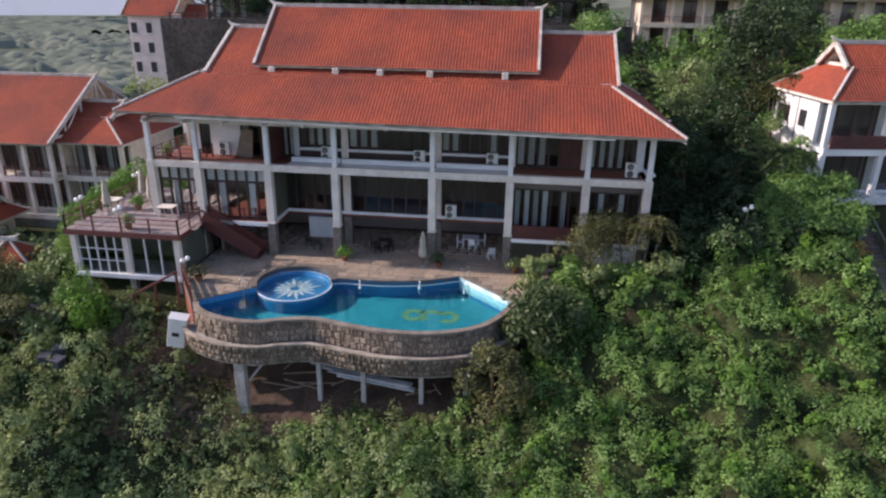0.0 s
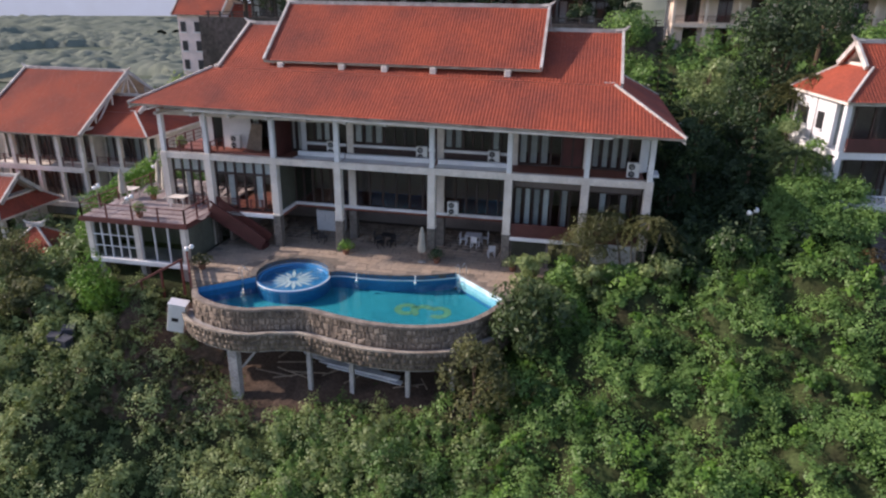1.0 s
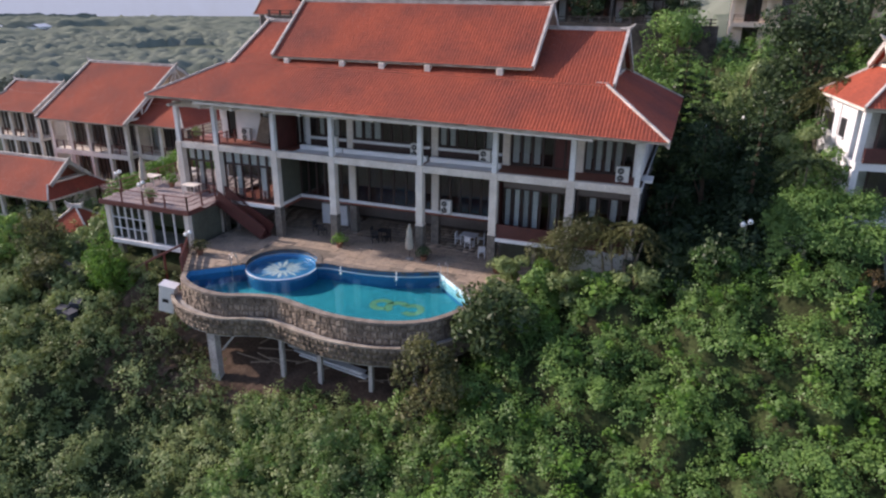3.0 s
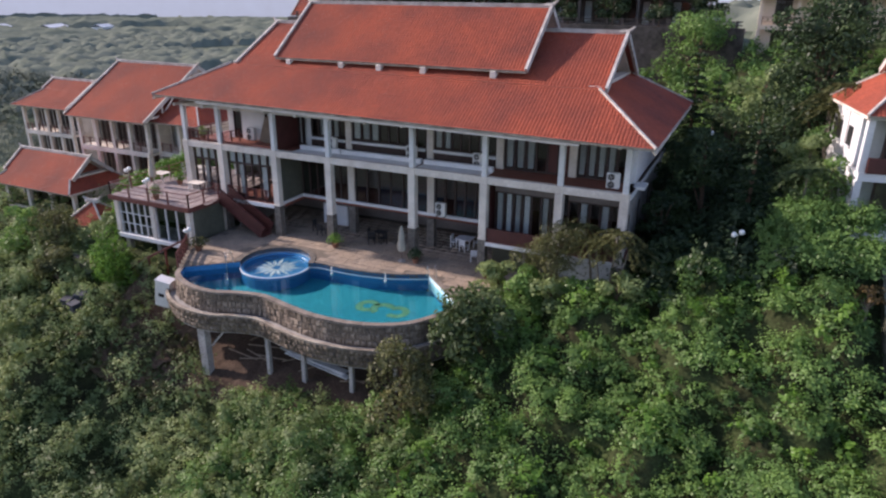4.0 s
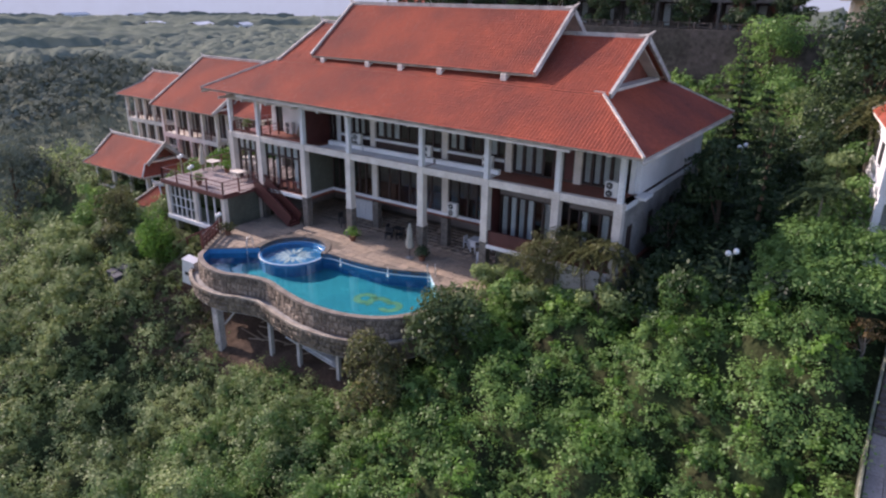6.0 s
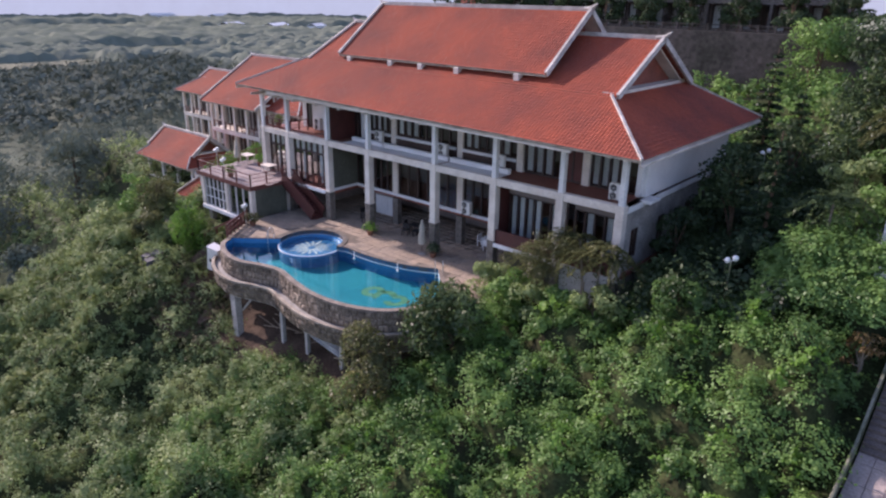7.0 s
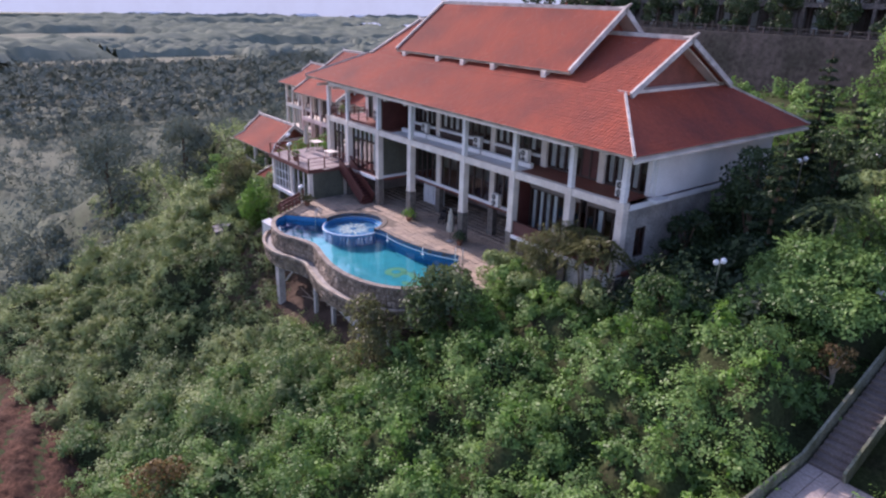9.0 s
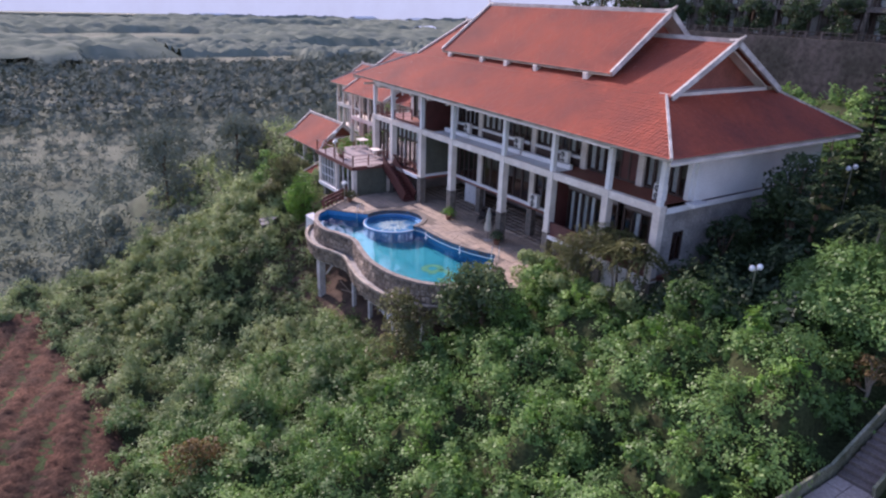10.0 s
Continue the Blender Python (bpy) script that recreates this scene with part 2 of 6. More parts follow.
def box(bm, x0, x1, y0, y1, z0, z1, bevel=0.0):
    vs = bmesh.ops.create_cube(bm, size=1.0)["verts"]
    for v in vs:
        v.co = Vector(((x0 + x1) / 2 + v.co.x * (x1 - x0), (y0 + y1) / 2 + v.co.y * (y1 - y0), (z0 + z1) / 2 + v.co.z * (z1 - z0)))
    if bevel:
        es = list({e for v in vs for e in v.link_edges})
        bmesh.ops.bevel(bm, geom=es, offset=bevel, segments=1, affect="EDGES")
    return bm


def boxed(x0, x1, y0, y1, z0, z1, bevel=0.0):
    return box(bmesh.new(), x0, x1, y0, y1, z0, z1, bevel)


def tube(bm, pts, radii, sides=8, cap=True):
    """A tapered round bar along points."""
    rings = []
    n = len(pts)
    for i, (p, r) in enumerate(zip(pts, radii)):
        p, r = Vector(p), float(r)
        d = (Vector(pts[min(i + 1, n - 1)]) - Vector(pts[max(i - 1, 0)])).normalized()
        a = d.orthogonal().normalized() if abs(d.z) < 0.99 else Vector((1, 0, 0))
        if abs(d.z) < 0.99:
            a = d.cross(Vector((0, 0, 1))).normalized()
        b = d.cross(a)
        rings.append([bm.verts.new(p + r * (math.cos(2 * math.pi * k / sides) * a + math.sin(2 * math.pi * k / sides) * b)) for k in range(sides)])
    for u, v in zip(rings, rings[1:]):
        for k in range(sides):
            bm.faces.new((u[k], u[(k + 1) % sides], v[(k + 1) % sides], v[k]))
    if cap:
        bm.faces.new(rings[0][::-1])
        bm.faces.new(rings[-1])
    return bm


def bar(p, q, r, sides=6):
    return tube(bmesh.new(), [p, q], [r, r], sides)


def lathe(profile, sides=20, cap=True):
    """A turned shape from (radius, height) pairs."""
    bm = bmesh.new()
    rings = [[bm.verts.new((r * math.cos(2 * math.pi * k / sides), r * math.sin(2 * math.pi * k / sides), z)) for k in range(sides)] for r, z in profile]
    for u, v in zip(rings, rings[1:]):
        for k in range(sides):
            bm.faces.new((u[k], u[(k + 1) % sides], v[(k + 1) % sides], v[k]))
    if cap:
        bm.faces.new(rings[0][::-1])
        bm.faces.new(rings[-1])
    return bm


def prism(pts, z0, z1):
    """A flat outline (counter-clockwise) raised from z0 to z1."""
    bm = bmesh.new()
    lo = [bm.verts.new((x, y, z0)) for x, y in pts]
    hi = [bm.verts.new((x, y, z1)) for x, y in pts]
    bm.faces.new(hi)
    bm.faces.new(lo[::-1])
    n = len(pts)
    for i in range(n):
        bm.faces.new((lo[i], lo[(i + 1) % n], hi[(i + 1) % n], hi[i]))
    return bm


def curve(pts, steps=8, closed=False):
    """A smooth line through design points (Catmull-Rom)."""
    out = []
    n = len(pts)
    for i in range(n if closed else n - 1):
        if closed:
            p0, p1, p2, p3 = (np.array(pts[(i + k) % n], float) for k in (-1, 0, 1, 2))
        else:
            p0, p1, p2, p3 = (np.array(pts[min(max(i + k, 0), n - 1)], float) for k in (-1, 0, 1, 2))
        for s in range(steps):
            t = s / steps
            out.append(tuple(0.5 * (2 * p1 + (p2 - p0) * t + (2 * p0 - 5 * p1 + 4 * p2 - p3) * t * t + (3 * p1 - p0 - 3 * p2 + p3) * t ** 3)))
    if not closed:
        out.append(tuple(pts[-1]))
    return out


def offset(line, d):
    """The line moved sideways by d, to its right-hand side."""
    out = []
    n = len(line)
    for i, (x, y) in enumerate(line):
        ax, ay = line[max(i - 1, 0)]
        bx, by = line[min(i + 1, n - 1)]
        l = math.hypot(bx - ax, by - ay) or 1
        out.append((x + d * (by - ay) / l, y - d * (bx - ax) / l))
    return out


def band(line_a, za, line_b, zb, bm=None):
    """A sheet of quads between two lines of equal length at two heights."""
    bm = bm or bmesh.new()
    u = [bm.verts.new((x, y, za)) for x, y in line_a]
    v = [bm.verts.new((x, y, zb)) for x, y in line_b]
    for i in range(len(u) - 1):
        bm.faces.new((u[i], u[i + 1], v[i + 1], v[i]))
    return bm


def raw(name, verts, faces_of_four, material, parent=None):
    """A mesh of loose quads from arrays."""
    me = bpy.data.meshes.new(name)
    n = len(verts)
    f = np.asarray(faces_of_four, np.int32).reshape(-1)
    me.vertices.add(n)
    me.vertices.foreach_set("co", np.asarray(verts, np.float32).reshape(-1))
    me.loops.add(len(f))
    me.loops.foreach_set("vertex_index", f)
    me.polygons.add(len(f) // 4)
    me.polygons.foreach_set("loop_start", np.arange(0, len(f), 4, dtype=np.int32))
    me.update(calc_edges=True)
    me.materials.append(material)
    ob = new(name, me)
    if parent is not None:
        ob.parent = parent
    return ob


def leaves_at(pos, nrm, size, rng, slim=0.6, tilt=0.6):
    """Kite-shaped leaves at places, facing along normals with some disorder."""
    n = len(pos)
    nrm = nrm + rng.normal(0, tilt, (n, 3))
    nrm /= np.linalg.norm(nrm, axis=1, keepdims=True) + 1e-9
    a = np.cross(nrm, rng.normal(0, 1, (n, 3)))
    a /= np.linalg.norm(a, axis=1, keepdims=True) + 1e-9
    b = np.cross(nrm, a)
    s = (size * rng.uniform(0.6, 1.35, n))[:, None]
    v = np.stack([pos - a * s * 0.5, pos - a * s * 0.05 + b * s * slim * 0.5, pos + a * s * 0.5 - nrm * s * 0.12, pos - a * s * 0.05 - b * s * slim * 0.5], 1)
    return v.reshape(-1, 3), np.arange(4 * n).reshape(n, 4)


def ball_points(n, rng, low=-0.35):
    z = rng.uniform(low, 1, n)
    f = rng.uniform(0, 2 * np.pi, n)
    r = np.sqrt(1 - z * z)
    return np.stack([r * np.cos(f), r * np.sin(f), z], 1)


# ---- the ground: a hillside that falls to the front and to the left, one sheet out to the horizon ----
def ease(a, b, x):
    t = np.clip((x - a) / (b - a), 0, 1)
    return t * t * (3 - 2 * t)


def within(x, y, x0, x1, y0, y1, soft):
    return ease(x0 - soft, x0, x) * (1 - ease(x1, x1 + soft, x)) * ease(y0 - soft, y0, y) * (1 - ease(y1, y1 + soft, y))


def ground_z(x, y):
    x, y = np.asarray(x, float), np.asarray(y, float)
    right = ease(-30, 8, x)
    z = 0.55 + 0.112 * np.clip(x, -70, 40) + 0.44 * np.clip(y, -40, 0) + 0.09 * np.clip(y, 0, 20) * right
    z = z + right * 0.36 * np.clip(y - 20, 0, 22) - 0.12 * np.clip(-x - 26, 0, 40) * ease(-20, 10, y)
    low = -10.5 - 3.0 * ease(60, 400, np.hypot(x, y))
    z = np.where(z > low, z, low + (z - low) * 0.06)
    z = z + (2.3 * (1 - ease(-20, -9, x)) + 0.9 * (1 - ease(-30, -18, x))) * ease(-24, -16, y) * (1 - ease(-5, -1, y))
    z = z + 1.3 * ease(15, 19, x) * ease(-9, -5, y) * (1 - ease(-3.5, -1, y))
    z = z + 0.35 * np.sin(0.31 * x + 1.3) * np.sin(0.27 * y) * (1 - within(x, y, -26, 15, -3, 24, 4))
    flat = within(x, y, -25.0, 13.8, -0.9, 19.0, 3.0)
    z = z * (1 - flat) + (-0.12) * flat
    lawn = within(x, y, -60, -26, 4, 30, 6)
    z = z * (1 - lawn) + (-2.6) * lawn
    z = np.where((x > -40) & (x < 17.5) & (y > 30), np.minimum(z, 8.2), z)
    road = within(x, y, -40, 17.0, 41.6, 90, 0.5)
    z = z * (1 - road) + 13.4 * road
    court = within(x, y, 17.0, 130, 43, 90, 3)
    z = z * (1 - court) + 10.8 * court
    yard = within(x, y, 23.5, 45, 3.6, 18, 1.5)
    z = z * (1 - yard) + np.minimum(z, 4.3) * yard
    z = z - 1.3 * within(x, y, -15, 4.5, -16, -7.5, 4.5)
    under = within(x, y, -12.5, 5.2, -8.8, -3.0, 2.2)
    z = z * (1 - under) + np.minimum(z, -3.9 + 0.3 * (y + 6)) * under
    past = np.clip(np.minimum(-31.5 - x, np.maximum(0.5 - y, -74 - x)), 0, None)
    z = np.where(past > 0, np.maximum(z - 0.85 * (np.sqrt(past * past + 9) - 3), -32.0 + 0.02 * z), z)
    stair = within(x, y, 26.4, 30.5, -16, 3.6, 1.0)
    z = z * (1 - stair) + np.minimum(z, np.clip(0.2 + 0.4 * (y + 4.9), -0.1, 3.7) - 0.35) * stair
    return z


def lumps(x, y):
    """Height of the bush canopy above the soil: rounded heaps a few metres wide."""
    a = np.sin(0.9 * x + 0.5 * y + 1.0) * np.sin(0.75 * y - 0.35 * x) + 0.7 * np.sin(1.7 * x - 0.6 * y) * np.sin(1.5 * y + 0.8 * x + 2.0)
    return 0.85 * a * (1 - within(x, y, -15, 7, -12, 0, 2.0))


def open_ground(x, y):
    """Where undergrowth may stand: not on house, deck, pool, terrace, stairs or bare soil."""
    bad = (x > -24.5) & (x < 14.6) & (y > -0.6) & (y < 20)
    bad |= (x > -15.6) & (x < 7.6) & (y > -6.2) & (y < 0)
    bad |= (x > -13.6) & (x < 5.6) & (y > -10.2) & (y < 0)
    bad |= (x > -23.8) & (x < -15.0) & (y > -4.6) & (y < 4)
    bad |= (x > 26.6) & (x < 29.6) & (y > -14) & (y < 2)
    bad |= (x > -60) & (x < -26.5) & (y > 7) & (y < 26)
    bad |= (x > -27) & (y < -25.1 + 0.15 * x) & (x < -3.0 - (y + 25.3) * 0.9)
    bad |= (x > 22.5) & (y > 3.2) & (y < 16)
    return ~bad


def ground_material():
    m = mat("hillside earth", (0.05, 0.07, 0.026), 0.95, 0.45, 0.5, 7, 0.8, other=(0.03, 0.03, 0.016))
    nt = m.node_tree
    p = nt.nodes["Principled BSDF"]
    source = p.inputs["Base Color"].links[0].from_socket
    # past 48 m the earth turns paler: valley haze blended into its colour
    geo, length, edge, patch, ramp, mix = (nt.nodes.new("ShaderNode" + k) for k in ("NewGeometry", "VectorMath", "MapRange", "TexNoise", "ValToRGB", "Mix"))
    length.operation = "LENGTH"
    edge.inputs["From Min"].default_value, edge.inputs["From Max"].default_value = 48, 100
    patch.inputs["Scale"].default_value, patch.inputs["Detail"].default_value = 0.012, 5
    ramp.color_ramp.elements[0].color, ramp.color_ramp.elements[1].color = (0.075, 0.095, 0.065, 1), (0.125, 0.14, 0.1, 1)
    ramp.color_ramp.elements[0].position, ramp.color_ramp.elements[1].position = 0.4, 0.62
    mix.data_type = "RGBA"
    nt.links.new(geo.outputs["Position"], length.inputs[0])
    nt.links.new(length.outputs["Value"], edge.inputs["Value"])
    nt.links.new(geo.outputs["Position"], patch.inputs["Vector"])
    nt.links.new(patch.outputs["Fac"], ramp.inputs["Fac"])
    nt.links.new(edge.outputs["Result"], mix.inputs["Factor"])
    nt.links.new(source, mix.inputs["A"])
    nt.links.new(ramp.outputs["Color"], mix.inputs["B"])
    nt.links.new(mix.outputs["Result"], p.inputs["Base Color"])
    return m


def spread(lo, hi, step, far, n):
    mid = np.arange(lo, hi + step / 2, step)
    out = np.geomspace(step, far, n).cumsum()
    return np.concatenate([(lo - out)[::-1], mid, hi + out])


gx, gy = spread(-46, 34, 0.6, 420, 26), spread(-34, 46, 0.6, 420, 26)
GX, GY = np.meshgrid(gx, gy)
GZ = ground_z(GX, GY)
heap = open_ground(GX, GY) & (GX > -47) & (GX < 33) & (GY > -34) & (GY < 0)
GZ = GZ + np.where(heap, lumps(GX, GY) - 0.3, 0.0)
idx = np.arange(GX.size).reshape(GX.shape)
quads = np.stack([idx[:-1, :-1], idx[:-1, 1:], idx[1:, 1:], idx[1:, :-1]], -1).reshape(-1, 4)
ground = raw("ground", np.stack([GX, GY, GZ], -1).reshape(-1, 3), quads, ground_material())
ground.data.polygons.foreach_set("use_smooth", [True] * len(ground.data.polygons))
tagged(ground, "brown and green hillside earth falling to the valley", "ground", kind="structure")


# ---- roofs ----
def tile_field(name, a, b, c, d, parent, width=0.21, length=0.27):
    """Overlapping rows of curved clay tiles on the slope a-b (eave) to d-c (top)."""
    a, b, c, d = (np.array(p, float) for p in (a, b, c, d))
    e = (b - a) / np.linalg.norm(b - a)
    s = (d - a) - e * np.dot(d - a, e)
    high = np.linalg.norm(s)
    s /= high
    n = np.cross(e, s)
    if n[2] < 0:
        n = -n
    wide, dl, dr = np.dot(b - a, e), np.dot(d - a, e), np.dot(c - b, e)
    verts, faces = [], []
    rng = np.random.default_rng(len(name) + int(wide * 10))
    rows = max(1, int(round(high / length)))
    step = high / rows
    prof = np.array([0.0, 0.03, 0.034, 0.008])
    frac = np.array([0.0, 0.3, 0.65, 1.0])
    for r in range(rows):
        v0, v1 = r * step - 0.02, min((r + 1) * step + 0.04, high)
        vm = (v0 + v1) / 2
        ul, ur = dl * vm / high, wide + dr * vm / high
        k = np.arange(math.floor(ul / width), math.ceil(ur / width))
        u0 = np.clip(k * width, ul, ur)
        u1 = np.clip((k + 1) * width + 0.012, ul, ur)
        keep = u1 - u0 > 0.03
        u0, u1 = u0[keep], u1[keep]
        if not len(u0):
            continue
        lift = rng.uniform(0.0, 0.012, len(u0))
        us = u0[:, None] + (u1 - u0)[:, None] * frac
        lo = a + us[..., None] * e + v0 * s + (prof + 0.03 + lift[:, None])[..., None] * n
        hi = a + us[..., None] * e + v1 * s + (prof - 0.005 + lift[:, None])[..., None] * n
        base = sum(len(v) for v in verts)
        verts.append(np.concatenate([lo, hi], 1).reshape(-1, 3))
        o = base + 8 * np.arange(len(u0))[:, None]
        for q in range(3):
            faces.append(o + np.array([q, q + 1, q + 5, q + 4]))
    ob = raw(name, np.concatenate(verts), np.concatenate(faces), M_TILE, parent)
    return tagged(ob, kind="stuff")


def slab4(a, b, c, d, thick):
    """A thick sheet under a slope."""
    bm = bmesh.new()
    t = [bm.verts.new(p) for p in (a, b, c, d)]
    u = [bm.verts.new((p[0], p[1], p[2] - thick)) for p in (a, b, c, d)]
    bm.faces.new(t)
    bm.faces.new(u[::-1])
    for i in range(4):
        bm.faces.new((t[i], u[i], u[(i + 1) % 4], t[(i + 1) % 4]))
    bmesh.ops.recalc_face_normals(bm, faces=bm.faces)
    return bm


def beam_between(p, q, w, h):
    """A squared bar from p to q, w wide and h high, upright in section."""
    p, q = Vector(p), Vector(q)
    d = (q - p).normalized()
    a = d.cross(Vector((0, 0, 1))).normalized() * w / 2
    u = a.cross(d).normalized() * h / 2
    bm = bmesh.new()
    vs = [[bm.verts.new(c + sx * a + sz * u) for sx, sz in ((-1, -1), (1, -1), (1, 1), (-1, 1))] for c in (p, q)]
    for k in range(4):
        bm.faces.new((vs[0][k], vs[0][(k + 1) % 4], vs[1][(k + 1) % 4], vs[1][k]))
    bm.faces.new(vs[0][::-1])
    bm.faces.new(vs[1])
    bmesh.ops.recalc_face_normals(bm, faces=bm.faces)
    return bm


def clay_roof(house, x0, x1, y0, y1, ze, pitch, inset_l, inset_r, over=0.5, cap=0.2, over_l=None):
    """A tiled roof with its ridge along x: hips up to the inset, small gables above them; inset 0 gives a plain gable."""
    ym = (y0 + y1) / 2
    zr = ze + pitch * (ym - y0)
    roof = part("roof", slab4((x0 + inset_l, y0 + 0.05, ze - 0.02), (x1 - inset_r, y0 + 0.05, ze - 0.02), (x1 - inset_r, ym, zr - 0.05), (x0 + inset_l, ym, zr - 0.05), 0.12), M_PAINT, house, "orange-red clay tile roof with pale mortar ridges")
    part("roof_deck", slab4((x0 + inset_l, ym, zr - 0.05), (x1 - inset_r, ym, zr - 0.05), (x1 - inset_r, y1 - 0.05, ze - 0.02), (x0 + inset_l, y1 - 0.05, ze - 0.02), 0.12), M_PAINT, roof)
    over_l = over if over_l is None else over_l
    gl, gr = x0 + inset_l - (over_l if inset_l else 0), x1 - inset_r + (over if inset_r else 0)
    for name, ya, sgn in (("front_tiles", y0, 1), ("back_tiles", y1, -1)):
        gi = max(inset_l, inset_r)
        if gi:
            a, b = (x0, ya, ze), (x1, ya, ze)
            c = (x1 - inset_r, ya + sgn * gi, ze + pitch * gi)
            d = (x0 + inset_l, ya + sgn * gi, ze + pitch * gi)
            tile_field(name, a, b, c, d, roof)
            a, b = (gl, d[1], d[2]), (gr, d[1], d[2])
            tile_field("upper_" + name, a, b, (gr, ym, zr), (gl, ym, zr), roof)
        else:
            tile_field(name, (x0, ya, ze), (x1, ya, ze), (x1, ym, zr), (x0, ym, zr), roof)
    for inset, xe, xg, sgn in ((inset_l, x0, gl, 1), (inset_r, x1, gr, -1)):
        if inset:
            zi = ze + pitch * inset
            xi = xe + sgn * inset
            p = [(xe, y0, ze), (xe, y1, ze), (xi, y1 - inset, zi), (xi, y0 + inset, zi)]
            tile_field("hip_tiles", *p, roof)
            part("hip_deck", slab4(*[(q[0], q[1], q[2] - 0.05) for q in p], 0.12), M_PAINT, roof)
            for ya, sy in ((y0, 1), (y1, -1)):
                part("hip_cap", beam_between((xe, ya, ze + 0.06), (xi, ya + sy * inset, zi + 0.09), cap * 0.7, cap * 0.7), M_RIDGE, roof)
            gbm = bmesh.new()
            w = [gbm.verts.new(q) for q in ((xg + sgn * 1.15, y0 + inset, zi), (xg + sgn * 1.15, y1 - inset, zi), (xg + sgn * 1.15, ym, zr - 0.12))]
            gbm.faces.new(w)
            part("gable_wall", gbm, M_BRICKRED, roof, "dark red gable wall")
            part("gable_sill", boxed(min(xi + sgn * 0.7, xi), max(xi + sgn * 0.7, xi), y0 + inset + 0.2, y1 - inset - 0.2, zi - 0.02, zi + 0.2), M_PAINT, roof)
        for ya, sy in ((y0, 1), (y1, -1)):
            k = inset
            xr = xg if inset else xe
            part("rake_board", beam_between((xr, ya + sy * k, ze + pitch * k + 0.03), (xr, ym, zr + 0.03), cap * 0.85, 0.34), M_RIDGE, roof, "pale mortared gable edge")
        tip = bmesh.new()
        xr = xg if inset else xe
        tube(tip, [(xr + sgn * 0.5, ym, zr + 0.1), (xr - sgn * 0.05, ym, zr + 0.16), (xr - sgn * 0.4, ym, zr + 0.45)], [0.16, 0.15, 0.05], 6)
        part("ridge_tip", tip, M_RIDGE, roof, "upturned pale ridge end")
    part("ridge_cap", beam_between((gl, ym, zr + 0.1), (gr, ym, zr + 0.1), cap, cap * 1.3), M_RIDGE, roof)
    for ya in (y0, y1):
        part("eave_board", boxed(x0, x1, ya - 0.02, ya + 0.06, ze - 0.11, ze + 0.02), M_LIP, roof)
    return roof


# ---- main house ----
COLS = [-19.2, -15.9, -11.0, -6.44, 0.0, 5.0, 9.78, 13.55]
FRONT, WALL, BACK = 0.0, 3.0, 15.6
MID, SLAB0, SLAB1, UP, EAVE = 2.45, 5.97, 6.42, 6.3, 9.4
house = thing("hotel_building", "three-storey cream hotel with verandas and orange clay tile roof", "building")
house.location = (0, 0, 0)

for i, x in enumerate(COLS):
    foot = MID if i < 6 else 2.1
    part("upper_column", boxed(x - 0.16, x + 0.16, 0.06, 0.38, SLAB1, EAVE - 0.05, 0.02), M_PALE, house, "slim pale column")
    part("lower_column", boxed(x - 0.25, x + 0.25, 0.0, 0.5, foot, SLAB0, 0.025), M_PAINT, house, "thick cream column")
    part("column_block", boxed(x - 0.25, x + 0.25, 0.0, 0.5, SLAB0, SLAB1, 0.02), M_PAINT, house)
    part("column_collar", boxed(x - 0.29, x + 0.29, -0.04, 0.54, foot - 0.12, foot, 0.02), M_PAINT, house)
    part("column_base", boxed(x - 0.27, x + 0.27, -0.02, 0.52, -0.6, foot - 0.12, 0.02), M_STONE_PIER, house, "column foot clad in dark stone")
for a, b in zip(COLS, COLS[1:]):
    part("floor_beam", boxed(a + 0.25, b - 0.25, 0.04, 0.44, SLAB0, SLAB1, 0.015), M_PAINT, house, "cream floor beam")
    part("eave_beam", boxed(a + 0.16, b - 0.16, 0.1, 0.36, EAVE - 0.42, EAVE - 0.08), M_PAINT, house)
for k in range(13):
    x = -18.6 + k * 2.65
    part("eave_bracket", boxed(x - 0.1, x + 0.1, -1.2, 0.06, EAVE - 0.22, EAVE - 0.04, 0.02), M_PAINT, house)
# floors and back shell
part("upper_floor", boxed(-19.4, 13.8, 0.44, BACK, UP - 0.2, UP), M_TERRA, house, "terracotta tiled veranda floor")
part("upper_ceiling", boxed(-19.0, 13.4, 0.4, BACK, EAVE - 0.1, EAVE - 0.04), M_WHITE, house)
part("middle_floor_left", boxed(-19.4, -10.75, 0.05, BACK, MID - 0.3, MID - 0.02), M_TERRA, house)
part("middle_floor_centre", boxed(-10.75, 4.75, 3.0, BACK, MID - 0.28, MID - 0.02), M_TERRA, house)
part("middle_floor_right", boxed(4.75, 13.8, 0.05, BACK, 2.0, 2.25), M_TERRA, house)
part("left_floor_edge", boxed(-19.4, -11.25, -0.03, 0.05, MID - 0.32, MID - 0.04), M_WHITE, house, "white floor edge")
part("right_floor_edge", boxed(5.25, 13.3, -0.03, 0.05, 1.98, 2.22), M_WHITE, house, "white floor edge")
part("centre_ledge", boxed(-10.75, 4.75, 2.86, 3.0, MID - 0.08, MID + 0.12), M_WHITE, house, "thin white ledge")
part("side_ledge", boxed(-10.85, -10.73, 0.5, 3.0, MID - 0.08, MID + 0.12), M_WHITE, house)
part("back_wall", boxed(-19.2, 13.6, BACK - 0.25, BACK, -0.3, EAVE - 0.1), M_WHITE, house)
part("side_wall", boxed(13.35, 13.6, WALL, BACK - 0.25, UP, EAVE - 0.1), M_WHITE, house, "blank white end wall")
part("side_wall_left", boxed(-19.2, -18.95, 5.0, BACK - 0.25, -0.3, EAVE - 0.1), M_WHITE, house)
